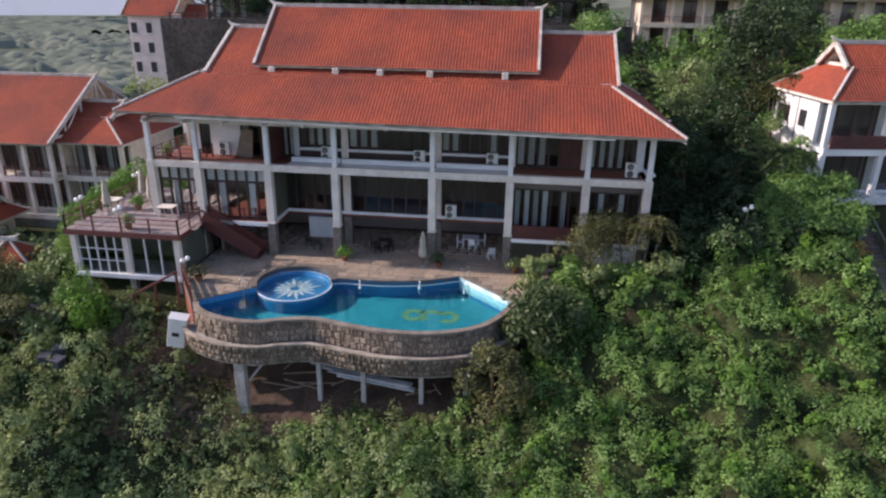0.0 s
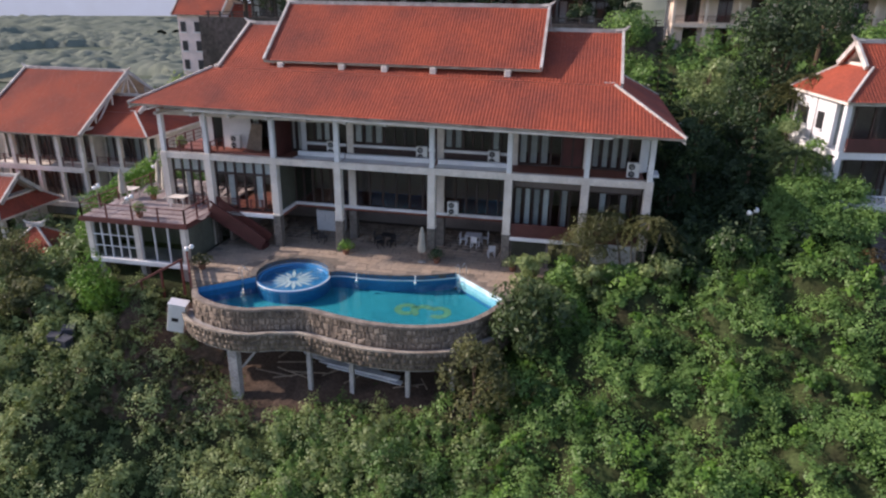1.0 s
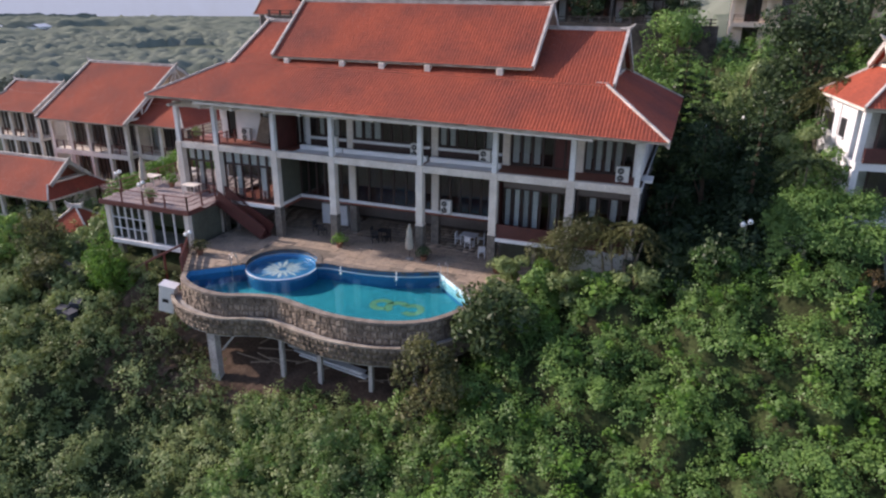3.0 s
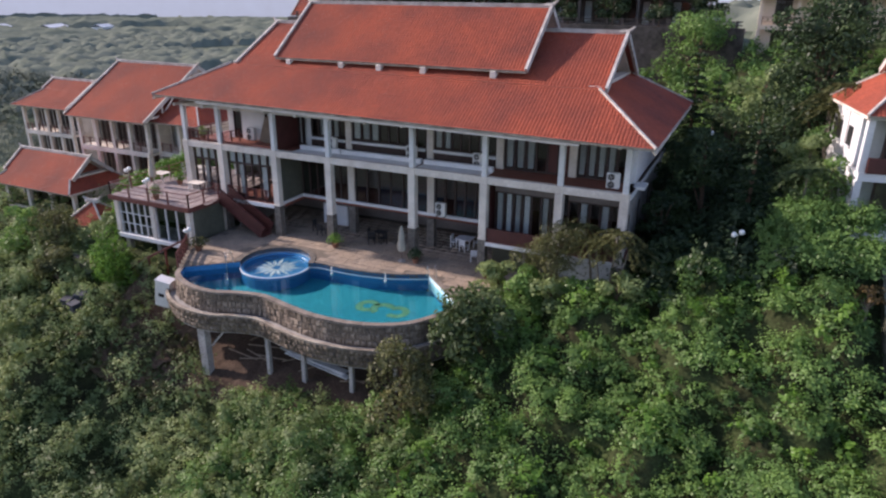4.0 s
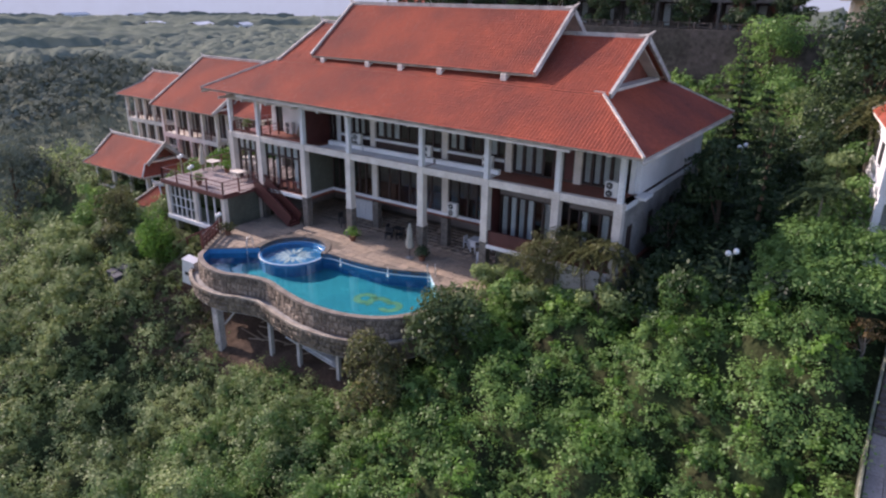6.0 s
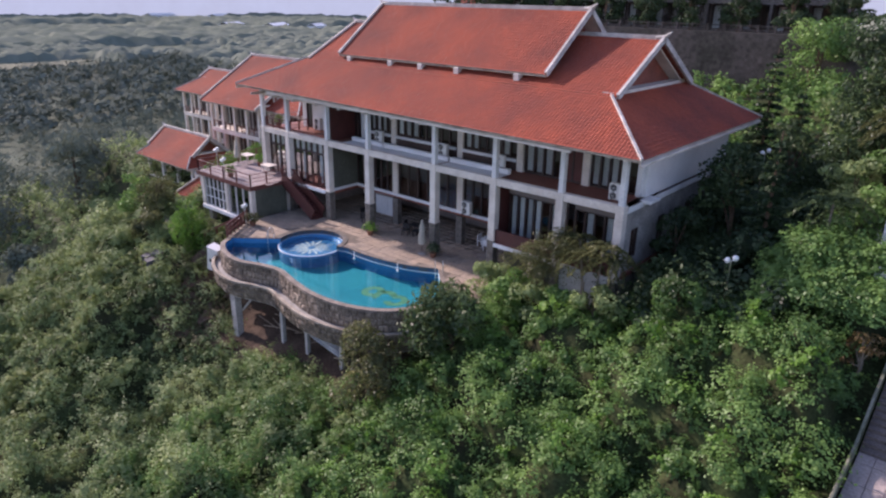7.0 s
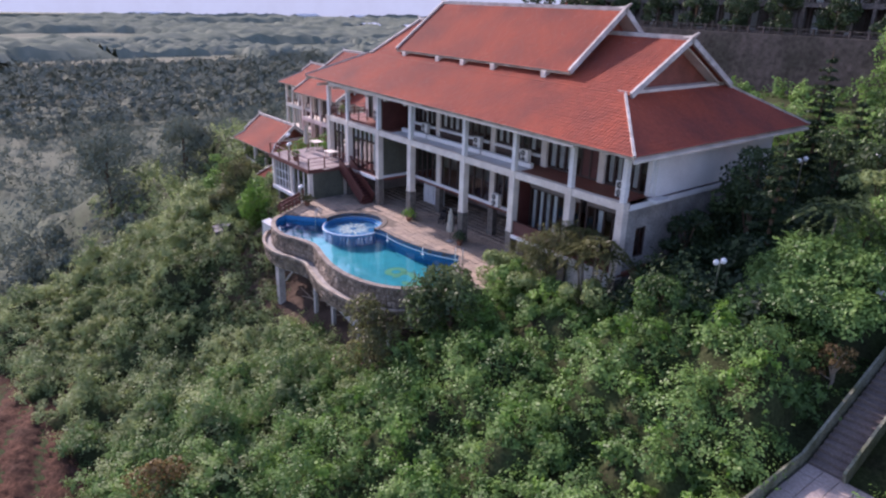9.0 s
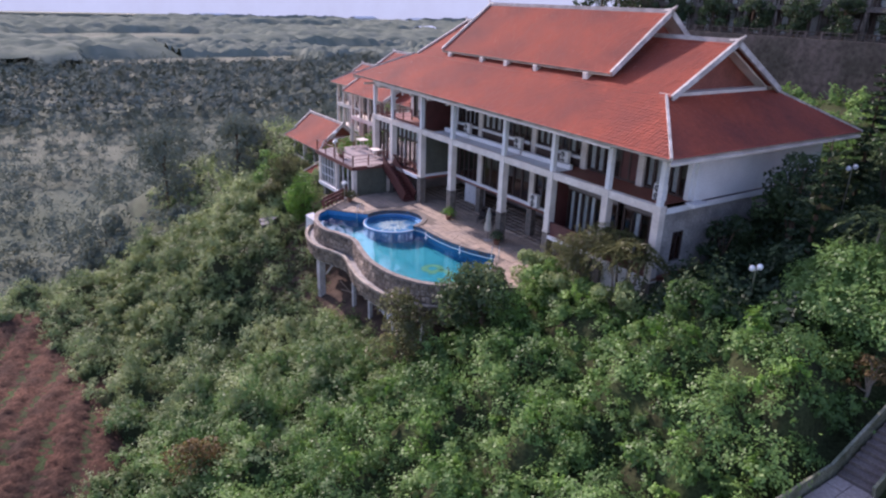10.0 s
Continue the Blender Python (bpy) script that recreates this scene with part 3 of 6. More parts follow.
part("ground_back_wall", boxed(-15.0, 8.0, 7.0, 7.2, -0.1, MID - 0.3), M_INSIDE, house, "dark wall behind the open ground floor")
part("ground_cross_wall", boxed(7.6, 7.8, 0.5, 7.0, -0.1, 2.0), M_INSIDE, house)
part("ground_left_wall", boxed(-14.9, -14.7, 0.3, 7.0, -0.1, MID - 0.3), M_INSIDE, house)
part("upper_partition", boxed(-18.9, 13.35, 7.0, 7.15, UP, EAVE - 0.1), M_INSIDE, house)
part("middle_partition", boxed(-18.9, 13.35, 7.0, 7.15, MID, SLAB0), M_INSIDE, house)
# lower end wall with windows
lo_z = -0.6
for y0, y1, z0, z1 in ((0.5, 1.6, lo_z, SLAB0), (1.6, 2.6, lo_z, 2.9), (1.6, 2.6, 4.7, SLAB0), (2.6, 5.2, lo_z, SLAB0), (5.2, 6.2, lo_z, 2.9),
                       (5.2, 6.2, 4.7, SLAB0), (6.2, 9.2, lo_z, SLAB0), (9.2, 10.2, lo_z, 2.9), (9.2, 10.2, 4.7, SLAB0), (10.2, BACK - 0.25, lo_z, SLAB0)):
    part("end_wall", boxed(13.38, 13.62, y0, y1, z0, z1), M_CONC, house, "grey weathered end wall")
part("end_wall_slab", boxed(13.3, 13.85, 0.5, BACK, SLAB0, UP), M_PALE, house)
part("wall_bracket", boxed(13.62, 14.3, 2.2, 3.5, UP - 0.12, UP + 0.06, 0.02), M_PALE, house)
for y in (1.6, 5.2, 9.2):
    w = part("side_window", boxed(13.44, 13.5, y, y + 1.0, 2.9, 4.7), M_GLASS, house)
    for q in (boxed(13.42, 13.56, y, y + 0.07, 2.9, 4.7), boxed(13.42, 13.56, y + 0.93, y + 1, 2.9, 4.7), boxed(13.42, 13.56, y + 0.07, y + 0.93, 4.62, 4.7), boxed(13.42, 13.56, y + 0.07, y + 0.93, 2.9, 2.98), boxed(13.42, 13.56, y + 0.47, y + 0.53, 2.98, 4.62)):
        part("window_frame", q, M_DARKWOOD, w)
# lower wall under the right bays
part("plinth_wall", boxed(10.05, 13.3, 0.2, 0.45, -0.6, 2.0), M_PALE, house, "pale bluish plinth wall")
part("plinth_wall", boxed(5.3, 9.5, 1.2, 1.4, -0.6, 2.0), M_GREENWALL, house)
part("inner_side_wall", boxed(-11.1, -10.86, 0.5, 7.0, MID, SLAB0), M_GREENWALL, house, "dark greenish side wall")
part("inner_side_wall", boxed(4.85, 5.1, 0.5, 7.0, MID, SLAB0), M_BROWN, house)
part("upper_side_wall", boxed(-11.1, -10.9, 0.5, 3.0, UP, EAVE - 0.4), M_BROWN, house, "dark red-brown partition wall")
part("upper_end_wall", boxed(-17.5, -17.3, 3.0, 7.0, UP, EAVE - 0.1), M_WHITE, house)


def glazing(x0, x1, y, z0, z1, leaves, cloth=(), solid=(), transom=0.0):
    """A run of glazed timber door leaves with panes, rails, and cloth hung behind some of them."""
    w = (x1 - x0) / leaves
    run = part("glazed_door", boxed(x0, x1, y - 0.04, y + 0.08, z1 - 0.1, z1), M_DARKWOOD, house, "dark timber framed glass doors")
    part("bottom_rail", boxed(x0, x1, y - 0.04, y + 0.08, z0, z0 + 0.12), M_DARKWOOD, run)
    zt = z1 - transom if transom else z1
    if transom:
        part("transom_rail", boxed(x0, x1, y - 0.045, y + 0.085, zt - 0.06, zt + 0.06), M_DARKWOOD, run)
    for k in range(leaves + 1):
        part("stile", boxed(x0 + k * w - 0.06, x0 + k * w + 0.06, y - 0.05, y + 0.09, z0 + 0.12, z1 - 0.1), M_DARKWOOD, run)
    for k in range(leaves):
        a, b = x0 + k * w + 0.06, x0 + (k + 1) * w - 0.06
        if k in solid:
            part("panel", boxed(a, b, y, y + 0.05, z0 + 0.12, z1 - 0.1), M_BROWN, run, "red-brown timber panel")
            continue
        pane = part("pane", boxed(a, b, y + 0.01, y + 0.03, z0 + 0.12, z1 - 0.1), M_GLASS, run)
        pane.visible_shadow = False
        if k in cloth:
            bm = bmesh.new()
            n = 12
            cw = (b - a) * 0.72
            lo = [bm.verts.new((a + cw * j / n, y + 0.2 + 0.05 * math.sin(j * 2.1 + k), z0 + 0.15)) for j in range(n + 1)]
            hi = [bm.verts.new((a + cw * j / n, y + 0.2 + 0.03 * math.sin(j * 2.1 + k), zt - 0.12)) for j in range(n + 1)]
            for j in range(n):
                bm.faces.new((lo[j], lo[j + 1], hi[j + 1], hi[j]))
            part("curtain", bm, M_CURTAIN, run, "white curtain", smooth=True)
        if transom:
            part("transom_panel", boxed(a, b, y + 0.12, y + 0.14, zt + 0.06, z1 - 0.1), M_CURTAIN, run, "pale blind behind the transom pane")
    return run


def wall_bit(x0, x1, z0, z1, y=WALL, m=None, name="veranda_wall", label=""):
    return part(name, boxed(x0, x1, y - 0.1, y + 0.14, z0, z1), m or M_WHITE, house, label)


TOP = EAVE - 0.4
# upper storey, bay by bay
part("upper_lintel", boxed(-17.3, 13.4, WALL - 0.12, WALL + 0.16, TOP, EAVE - 0.1), M_PAINT, house)
wall_bit(-17.3, -16.9, UP, TOP)
glazing(-16.9, -16.1, WALL, UP, TOP, 1)
wall_bit(-16.1, -13.9, UP, TOP)
glazing(-13.9, -11.1, WALL, UP, TOP, 4, solid=(2, 3), cloth=(0,))
glazing(-10.9, -10.1, WALL, UP, TOP, 2, cloth=(0, 1))
wall_bit(-10.1, -9.7, UP, TOP)
for a, b, n, cl in ((-9.7, -6.7, 5, (1, 2, 3)), (-6.2, -0.35, 8, (0, 1, 2)), (0.25, 4.75, 7, (0, 1, 5))):
    glazing(a, b, WALL, UP + 0.75, TOP, n, cloth=cl)
    wall_bit(a, b, UP, UP + 0.75, m=M_DARKWOOD)
    part("window_sill", boxed(a, b, WALL - 0.3, WALL - 0.1, UP + 0.6, UP + 0.78, 0.02), M_WHITE, house, "white window sill")
    part("veranda_kerb", boxed(a - 0.2, b + 0.2, 1.7, 2.0, UP, UP + 0.32, 0.02), M_WHITE, house, "low white kerb across the veranda")
    part("veranda_paving", boxed(a - 0.2, b + 0.2, 0.46, 1.7, UP, UP + 0.03), M_PALE, house, "pale grey veranda paving")
for x in COLS[3:7]:
    part("inner_pillar", boxed(x - 0.24, x + 0.24, WALL - 0.22, WALL + 0.2, UP, TOP, 0.02), M_PAINT, house, "cream inner pillar")
    if x < 5.5:
        part("inner_pillar", boxed(x - 0.26, x + 0.26, WALL - 0.1, WALL + 0.3, MID + 0.02, SLAB0), M_PAINT, house)
        part("inner_pillar_base", boxed(x - 0.28, x + 0.28, WALL - 0.12, WALL + 0.32, -0.1, MID - 0.3), M_STONE_PIER, house)
glazing(5.3, 9.5, WALL, UP, TOP, 6, cloth=(0, 1, 2), solid=(4, 5))
glazing(10.05, 13.05, WALL, UP, TOP, 5, cloth=(0, 1, 2, 3))
part("corner_post", boxed(13.05, 13.35, WALL - 0.2, WALL + 0.2, UP, TOP), M_WHITE, house)
# middle storey
glazing(-18.9, -16.2, 0.55, MID, SLAB0, 4, cloth=(1,), transom=0.95)
glazing(-15.6, -11.3, 0.55, MID, SLAB0, 6, cloth=(1, 4), transom=0.95)
for a, b in ((-10.85, -6.75), (-6.15, -0.3), (0.3, 4.8)):
    glazing(a, b, WALL + 0.1, MID + 0.02, SLAB0, 6, transom=0.5)
glazing(5.3, 9.5, 1.6, 2.25, 5.2, 7, cloth=(0, 1, 2, 3, 5))
part("hanging_band", boxed(5.25, 9.53, 1.5, 1.7, 5.2, SLAB0), M_INSIDE, house, "dark fascia above the doors")
glazing(10.05, 13.3, 1.6, 2.25, 5.2, 5, cloth=(1, 3))
part("hanging_band", boxed(10.03, 13.3, 1.5, 1.7, 5.2, SLAB0), M_INSIDE, house)
part("low_parapet", boxed(5.25, 9.53, 0.12, 0.26, 2.25, 3.1), M_BROWN, house, "red-brown timber parapet")
part("low_parapet", boxed(10.03, 13.3, 0.12, 0.26, 2.25, 3.1), M_BROWN, house, "red-brown timber parapet")


def railing(owner, p, q, h=0.95, posts=4, m=None, fill=True):
    """A railing with posts and three rails between two floor points."""
    m = m or M_RAIL
    p, q = Vector(p), Vector(q)
    rail = part("railing", beam_between(p + Vector((0, 0, h)), q + Vector((0, 0, h)), 0.07, 0.05), m, owner, "red-brown railing")
    for z in (0.35, 0.62):
        part("lower_rail", beam_between(p + Vector((0, 0, z)), q + Vector((0, 0, z)), 0.035, 0.035), m, rail)
    for k in range(posts):
        c = p.lerp(q, k / (posts - 1))
        part("post", boxed(c.x - 0.045, c.x + 0.045, c.y - 0.045, c.y + 0.045, c.z, c.z + h + 0.06), m, rail)
    return rail


railing(house, (-18.95, 0.25, UP), (-16.15, 0.25, UP), 0.9, 4)
railing(house, (-19.1, 0.5, UP), (-19.1, 5.0, UP), 0.9, 5)
railing(house, (-15.65, 0.25, UP), (-15.65, 2.0, UP), 0.9, 3)
railing(house, (-18.9, 0.3, MID), (-16.2, 0.3, MID), 0.8, 4)
railing(house, (-15.6, 0.3, MID), (-11.3, 0.3, MID), 0.8, 6)
part("balcony_curb", boxed(-19.0, -16.15, 0.46, 0.6, UP, UP + 0.28), M_TERRA, house)
part("balcony_curb", boxed(-15.7, -11.2, 0.46, 0.6, UP, UP + 0.28), M_TERRA, house)

main_roof = clay_roof(house, -20.3, 15.1, -1.45, 17.05, EAVE, 0.565, 4.05, 4.05, over=0.4, over_l=-0.45)
# the eave climbs gently towards the far end
for ob in [main_roof] + list(main_roof.children_recursive):
    for v in ob.data.vertices:
        v.co.z -= 0.16 if ob.name.split(".")[0] in ("roof", "roof_deck", "hip_deck") else 0.0
        v.co.z += 0.5 * (15.1 - v.co.x) / 35.4 * min(max((14.63 - v.co.z) / 5.23, 0.0), 1.0)
# raised middle roof over its clerestory
part("clerestory_wall", boxed(-10.9, 5.2, 3.9, 4.1, 12.2, 13.1), M_BRICKRED, house, "dark clerestory wall under the raised roof")
part("clerestory_wall", boxed(-10.9, 5.2, 11.5, 11.7, 12.2, 13.1), M_BRICKRED, house)
for x in (-11.0, 5.3):
    bm = bmesh.new()
    bm.faces.new([bm.verts.new((x, y, z)) for y, z in ((4.0, 12.2), (11.6, 12.2), (11.6, 13.1), (7.8, 15.9), (4.0, 13.1))])
    part("clerestory_end", bm, M_BRICKRED, house, "dark red gable end")
up_roof = clay_roof(house, -12.5, 6.4, 3.0, 12.6, 12.5, 0.755, 0, 0)
for x in (-11.3, -6.9, -3.9, -0.6, 4.3):
    part("roof_bracket", boxed(x - 0.2, x + 0.2, 2.85, 4.0, 11.98, 12.42, 0.03), M_PAINT, house, "cream bracket under the raised eave")
part("raised_eave_beam", boxed(-12.2, 6.1, 3.3, 3.5, 12.36, 12.5), M_PAINT, house)


# ---- pool terrace ----
RIM = curve([(-12.95, -7.75), (-12.3, -8.75), (-10.6, -9.6), (-8.6, -9.8), (-7.0, -9.25), (-5.3, -8.95), (-3.1, -9.45), (-0.8, -9.8), (1.7, -9.55), (3.75, -8.6), (4.95, -7.1), (5.75, -5.15)], 6)
KID, KR = (-8.15, -4.05), 2.32
BACKLINE = curve([(2.1, -1.65), (0.2, -2.55), (-1.8, -3.05), (-3.6, -3.2), (-5.2, -3.15), (-6.0, -3.4)], 5)
ARC = [(KID[0] + KR * math.cos(a), KID[1] + KR * math.sin(a)) for a in np.linspace(radians(12), radians(212), 24)]
LEFTLINE = [(-10.15, -5.3), (-12.95, -7.75)]
WATER, FLOOR, DECK = -0.32, -1.12, 0.06

pool = thing("swimming_pool", "free-form blue pool with rubble stone wall on concrete piers", "pool")
main_out = RIM + [(2.1, -1.65)] + BACKLINE[1:] + [(-6.0, -4.6), (-6.8, -5.9), (-8.15, -6.3), (-9.6, -5.9)] + LEFTLINE[:1]
basin = part("basin_floor", prism(main_out, FLOOR - 0.2, FLOOR), M_POOLFLOOR, pool, "turquoise pool floor")
inner = [(x, y) for x, y in offset(RIM, -0.25)]
wallbm = band(inner, DECK - 0.06, inner, FLOOR)
part("front_inner_wall", wallbm, M_POOL, pool)
back_all = [RIM[-1], (2.1, -1.65)] + BACKLINE[1:]
part("back_inner_wall", band(back_all, DECK - 0.04, back_all, FLOOR), M_POOL, pool, "blue tiled pool wall")
part("left_inner_wall", band(LEFTLINE, DECK - 0.04, LEFTLINE, FLOOR), M_POOL, pool)
stripe = offset(back_all, -0.012)
part("waterline_stripe", band(stripe, DECK - 0.34, stripe, DECK - 0.42), M_POOLWHITE, pool, "pale stripe round the pool wall")
end = offset([RIM[-1], (2.1, -1.65)], -0.02)
part("end_wall_tiles", band(end, DECK - 0.06, end, -0.9), M_ENDTILE, pool, "pale tiled end wall of the pool")
for x, y in ((-4.05, -3.45), (-0.3, -2.95)):
    noz = part("water_inlet", lathe([(0.09, -0.12), (0.09, 0.0), (0.035, 0.02), (0.035, 0.45), (0.05, 0.46)], 10), M_POOLWHITE, pool, "white water inlet")
    noz.location = (x, y - 0.1, WATER)
# shallow round basin
kid = part("round_basin", lathe([(KR + 0.02, FLOOR), (KR + 0.02, -0.24), (KR - 0.18, -0.24), (KR - 0.2, -0.38), (KR - 0.42, -0.39), (KR - 0.44, -0.48), (0.05, -0.48)], 48), M_POOL, pool, "round shallow basin in blue tile")
kid.location = (KID[0], KID[1], 0)
part("back_arc_wall", band(ARC, DECK - 0.04, ARC, -0.24), M_POOL, pool)
ring = part("basin_edge", lathe([(KR + 0.04, -0.28), (KR + 0.04, -0.225), (KR - 0.02, -0.225), (KR - 0.02, -0.28)], 48, False), M_POOLWHITE, kid)
star = part("star_mosaic", bmesh.new(), M_STAR, kid, "white many-pointed star mosaic")
bm = bmesh.new()
for k in range(16):
    a = 2 * math.pi * k / 16
    pts = [(0.3, -0.06), (1.0, -0.13), (1.8 if k % 2 else 1.35, 0), (1.0, 0.13), (0.3, 0.06)]
    bm.faces.new([bm.verts.new((r * math.cos(a) - s * math.sin(a), r * math.sin(a) + s * math.cos(a), -0.472)) for r, s in pts])
bm.to_mesh(star.data)
bm.free()
part("kid_water", lathe([(KR - 0.21, -0.35), (KR - 0.21, -0.34)], 40), M_KIDWATER, kid).visible_shadow = False
# yellow emblem on the floor
bm = bmesh.new()
for cx, r0, r1, a0, a1 in ((-0.3, 0.3, 0.75, 30, 320), (0.75, 0.3, 0.78, 40, 250), (1.75, 0.32, 0.75, -130, 160)):
    angs = [radians(a0 + (a1 - a0) * k / 14) for k in range(15)]
    u = [bm.verts.new((cx + r0 * math.cos(a), -5.3 + 1.1 * r0 * math.sin(a), FLOOR + 0.006)) for a in angs]
    v = [bm.verts.new((cx + r1 * math.cos(a), -5.3 + 1.1 * r1 * math.sin(a), FLOOR + 0.006)) for a in angs]
    for k in range(14):
        bm.faces.new((u[k], u[k + 1], v[k + 1], v[k]))
part("floor_emblem", bm, M_YELLOW, pool, "yellow mosaic emblem on the pool floor")
# rim, rubble wall, gutter ledge
outer = offset(RIM, 0.1)
rimbm = band(offset(RIM, -0.25), DECK, outer, DECK)
band(outer, DECK, outer, DECK - 0.14, rimbm)
part("rim_coping", rimbm, M_COPING, pool, "stone coping")
part("wall_core", band(offset(RIM, 0.02), DECK - 0.1, offset(RIM, 0.1), -1.5), M_MORTAR, pool)
led_in, led_out = offset(RIM, 0.08), offset(RIM, 0.72)
part("gutter_floor", band(led_in, -1.32, led_out, -1.32), M_CONC, pool)
lip = band(offset(RIM, 0.6), -1.1, offset(RIM, 0.8), -1.1)
band(offset(RIM, 0.8), -1.1, offset(RIM, 0.8), -1.2, lip)
band(offset(RIM, 0.6), -1.32, offset(RIM, 0.6), -1.1, lip)
part("gutter_lip", lip, M_LIP, pool, "pale worn gutter edge")
part("lower_core", band(offset(RIM, 0.74), -1.16, offset(RIM, 0.55), -2.35), M_MORTAR, pool)
part("under_slab", prism(offset(RIM, 0.55) + [(2.1, -1.65), (-6, -2.4), (-11, -4.2)], -2.4, -2.2), M_CONC, pool, "concrete slab under the pool")


def stones_on(line_top, zt, line_bot, zb, rows, seed):
    """Rubble stones set proud of a curved wall: uneven blocks with joints between."""
    rng = np.random.default_rng(seed)
    lens = [0.0]
    for p, q in zip(line_top, line_top[1:]):
        lens.append(lens[-1] + math.hypot(q[0] - p[0], q[1] - p[1]))

    def at(s, v):
        x = [np.interp(s, lens, [p[k] for p in line_top]) for k in (0, 1)]
        y = [np.interp(s, lens, [p[k] for p in line_bot]) for k in (0, 1)]
        return np.array([x[0] + (y[0] - x[0]) * v, x[1] + (y[1] - x[1]) * v, zt + (zb - zt) * v])
    made = []
    for r in range(rows):
        s = rng.uniform(0, 0.25)
        while s < lens[-1] - 0.15:
            w = rng.choice((0.13, 0.17, 0.22, 0.3, 0.4)) * rng.uniform(0.85, 1.2)
            v0, v1 = (r + rng.uniform(0.02, 0.16)) / rows, (r + rng.uniform(0.86, 1.02)) / rows
            e = min(s + w, lens[-1])
            mid = at((s + e) / 2, 0.5)
            t = at(e, 0.5) - at(s, 0.5)
            out = np.array([t[1], -t[0], 0.0])
            out /= np.linalg.norm(out) + 1e-9
            d = rng.uniform(0.03, 0.085)
            j = lambda: rng.uniform(-0.06, 0.06)
            base = [at(s + 0.02 + j() * 0.5, v1 + j()), at(e - 0.03 + j() * 0.5, v1 + j()), at(e - 0.03 + j(), v0 + j()), at(s + 0.02 + j(), v0 + j())]
            top = [(p * 0.8 + sum(base) / 4 * 0.2) + out * d for p in base]
            base = [p + out * -0.02 for p in base]
            made.append((base, top))
            s = e
    return made


def stone_parts(made, keep, parent):
    vs, fs = [], []
    for i, (base, top) in enumerate(made):
        if i < keep:
            bm = bmesh.new()
            lo, hi = [bm.verts.new(p) for p in base], [bm.verts.new(p) for p in top]
            bm.faces.new(hi)
            for k in range(4):
                bm.faces.new((lo[k], lo[(k + 1) % 4], hi[(k + 1) % 4], hi[k]))
            part("stone", bm, M_STONE, parent)
        else:
            o = len(vs)
            vs += base + top
            fs += [(o + 4, o + 5, o + 6, o + 7)] + [(o + k, o + (k + 1) % 4, o + 4 + (k + 1) % 4, o + 4 + k) for k in range(4)]
    if fs:
        tagged(raw("rubble", vs, fs, M_STONE, parent), "weathered rubble stones", kind="stuff")


# piers under the pool
def pier(x, y, w, d, top, name="pier"):
    foot = float(ground_z(x, y)) - 0.6
    part(name, boxed(x - w / 2, x + w / 2, y - d / 2, y + d / 2, foot, top, 0.02), M_PIER, pool, "stained concrete pier")


pier(-9.6, -9.7, 0.58, 0.5, -2.3, "thick_pier")
part("pier_brace", beam_between((-9.3, -9.4, -4.0), (-8.1, -9.0, -2.45), 0.12, 0.12), M_PIER, pool)
for x, y in ((-5.2, -9.0), (-2.6, -9.0), (0.75, -9.0), (3.2, -8.2), (-8.0, -5.0), (-3.0, -5.0), (1.5, -5.0)):
    pier(x, y, 0.26, 0.26, -2.3)
water = part("pool_water", prism(main_out, WATER - 0.02, WATER), M_WATER)
water.visible_shadow = False
tagged(water, "clear turquoise pool water with faint ripples", "water", kind="structure")

# deck paving
deck_out = [(-15.3, 7.0), (-15.3, -4.6), (-13.15, -7.85)] + [LEFTLINE[0]] + ARC[::-1] + BACKLINE[::-1] + [RIM[-1], (6.6, -5.0), (8.2, -2.5), (8.2, 7.0)]
deck = part("deck", prism(deck_out, -0.35, DECK), M_JOINT)
tagged(deck, "sandstone paved pool deck", "paving", kind="structure")
edge = offset([(RIM[-1])] + [(2.1, -1.65)] + BACKLINE[1:], -0.0)
cop = band(offset(back_all, -0.04), DECK + 0.02, offset(back_all, 0.28), DECK + 0.02)
band(offset(back_all, -0.04), DECK + 0.02, offset(back_all, -0.04), DECK - 0.06, cop)
part("back_coping", cop, M_COPING, pool)
arc_r = ARC[::-1]
cop = band(offset(arc_r, -0.32), DECK + 0.05, offset(arc_r, 0.02), DECK + 0.05)
band(offset(arc_r, -0.32), DECK + 0.05, offset(arc_r, -0.32), DECK - 0.02, cop)
part("arc_coping", cop, M_STONE_PIER, pool, "dark stone edge of the round basin")
part("deck_skirt", band([(-15.3, 1.0), (-15.3, -4.6), (-13.1, -7.9)], DECK, [(-15.3, 1.0), (-15.3, -4.6), (-13.1, -7.9)], -3.6), M_BRICKRED, pool, "dark red retaining wall")


# ---- dining terrace over its glazed room ----
terrace = thing("dining_terrace", "raised tiled terrace with red-brown railing over a glazed room", "terrace")
TZ = 2.6
part("terrace_floor", boxed(-23.4, -15.5, -4.0, 6.0, TZ - 0.28, TZ), M_GREYDECK, terrace, "grey-mauve tiled terrace floor")
part("terrace_edge", boxed(-23.45, -15.45, -4.06, -4.0, TZ - 0.3, TZ + 0.04), M_RAIL, terrace, "red-brown terrace edge")
part("terrace_edge", boxed(-15.5, -15.44, -4.0, -0.6, TZ - 0.3, TZ + 0.04), M_RAIL, terrace)
railing(terrace, (-23.3, -3.9, TZ), (-15.6, -3.9, TZ), 0.95, 5)
railing(terrace, (-15.6, -3.9, TZ), (-15.6, -0.9, TZ), 0.95, 3)
railing(terrace, (-23.3, -3.9, TZ), (-23.3, 5.8, TZ), 0.95, 6)
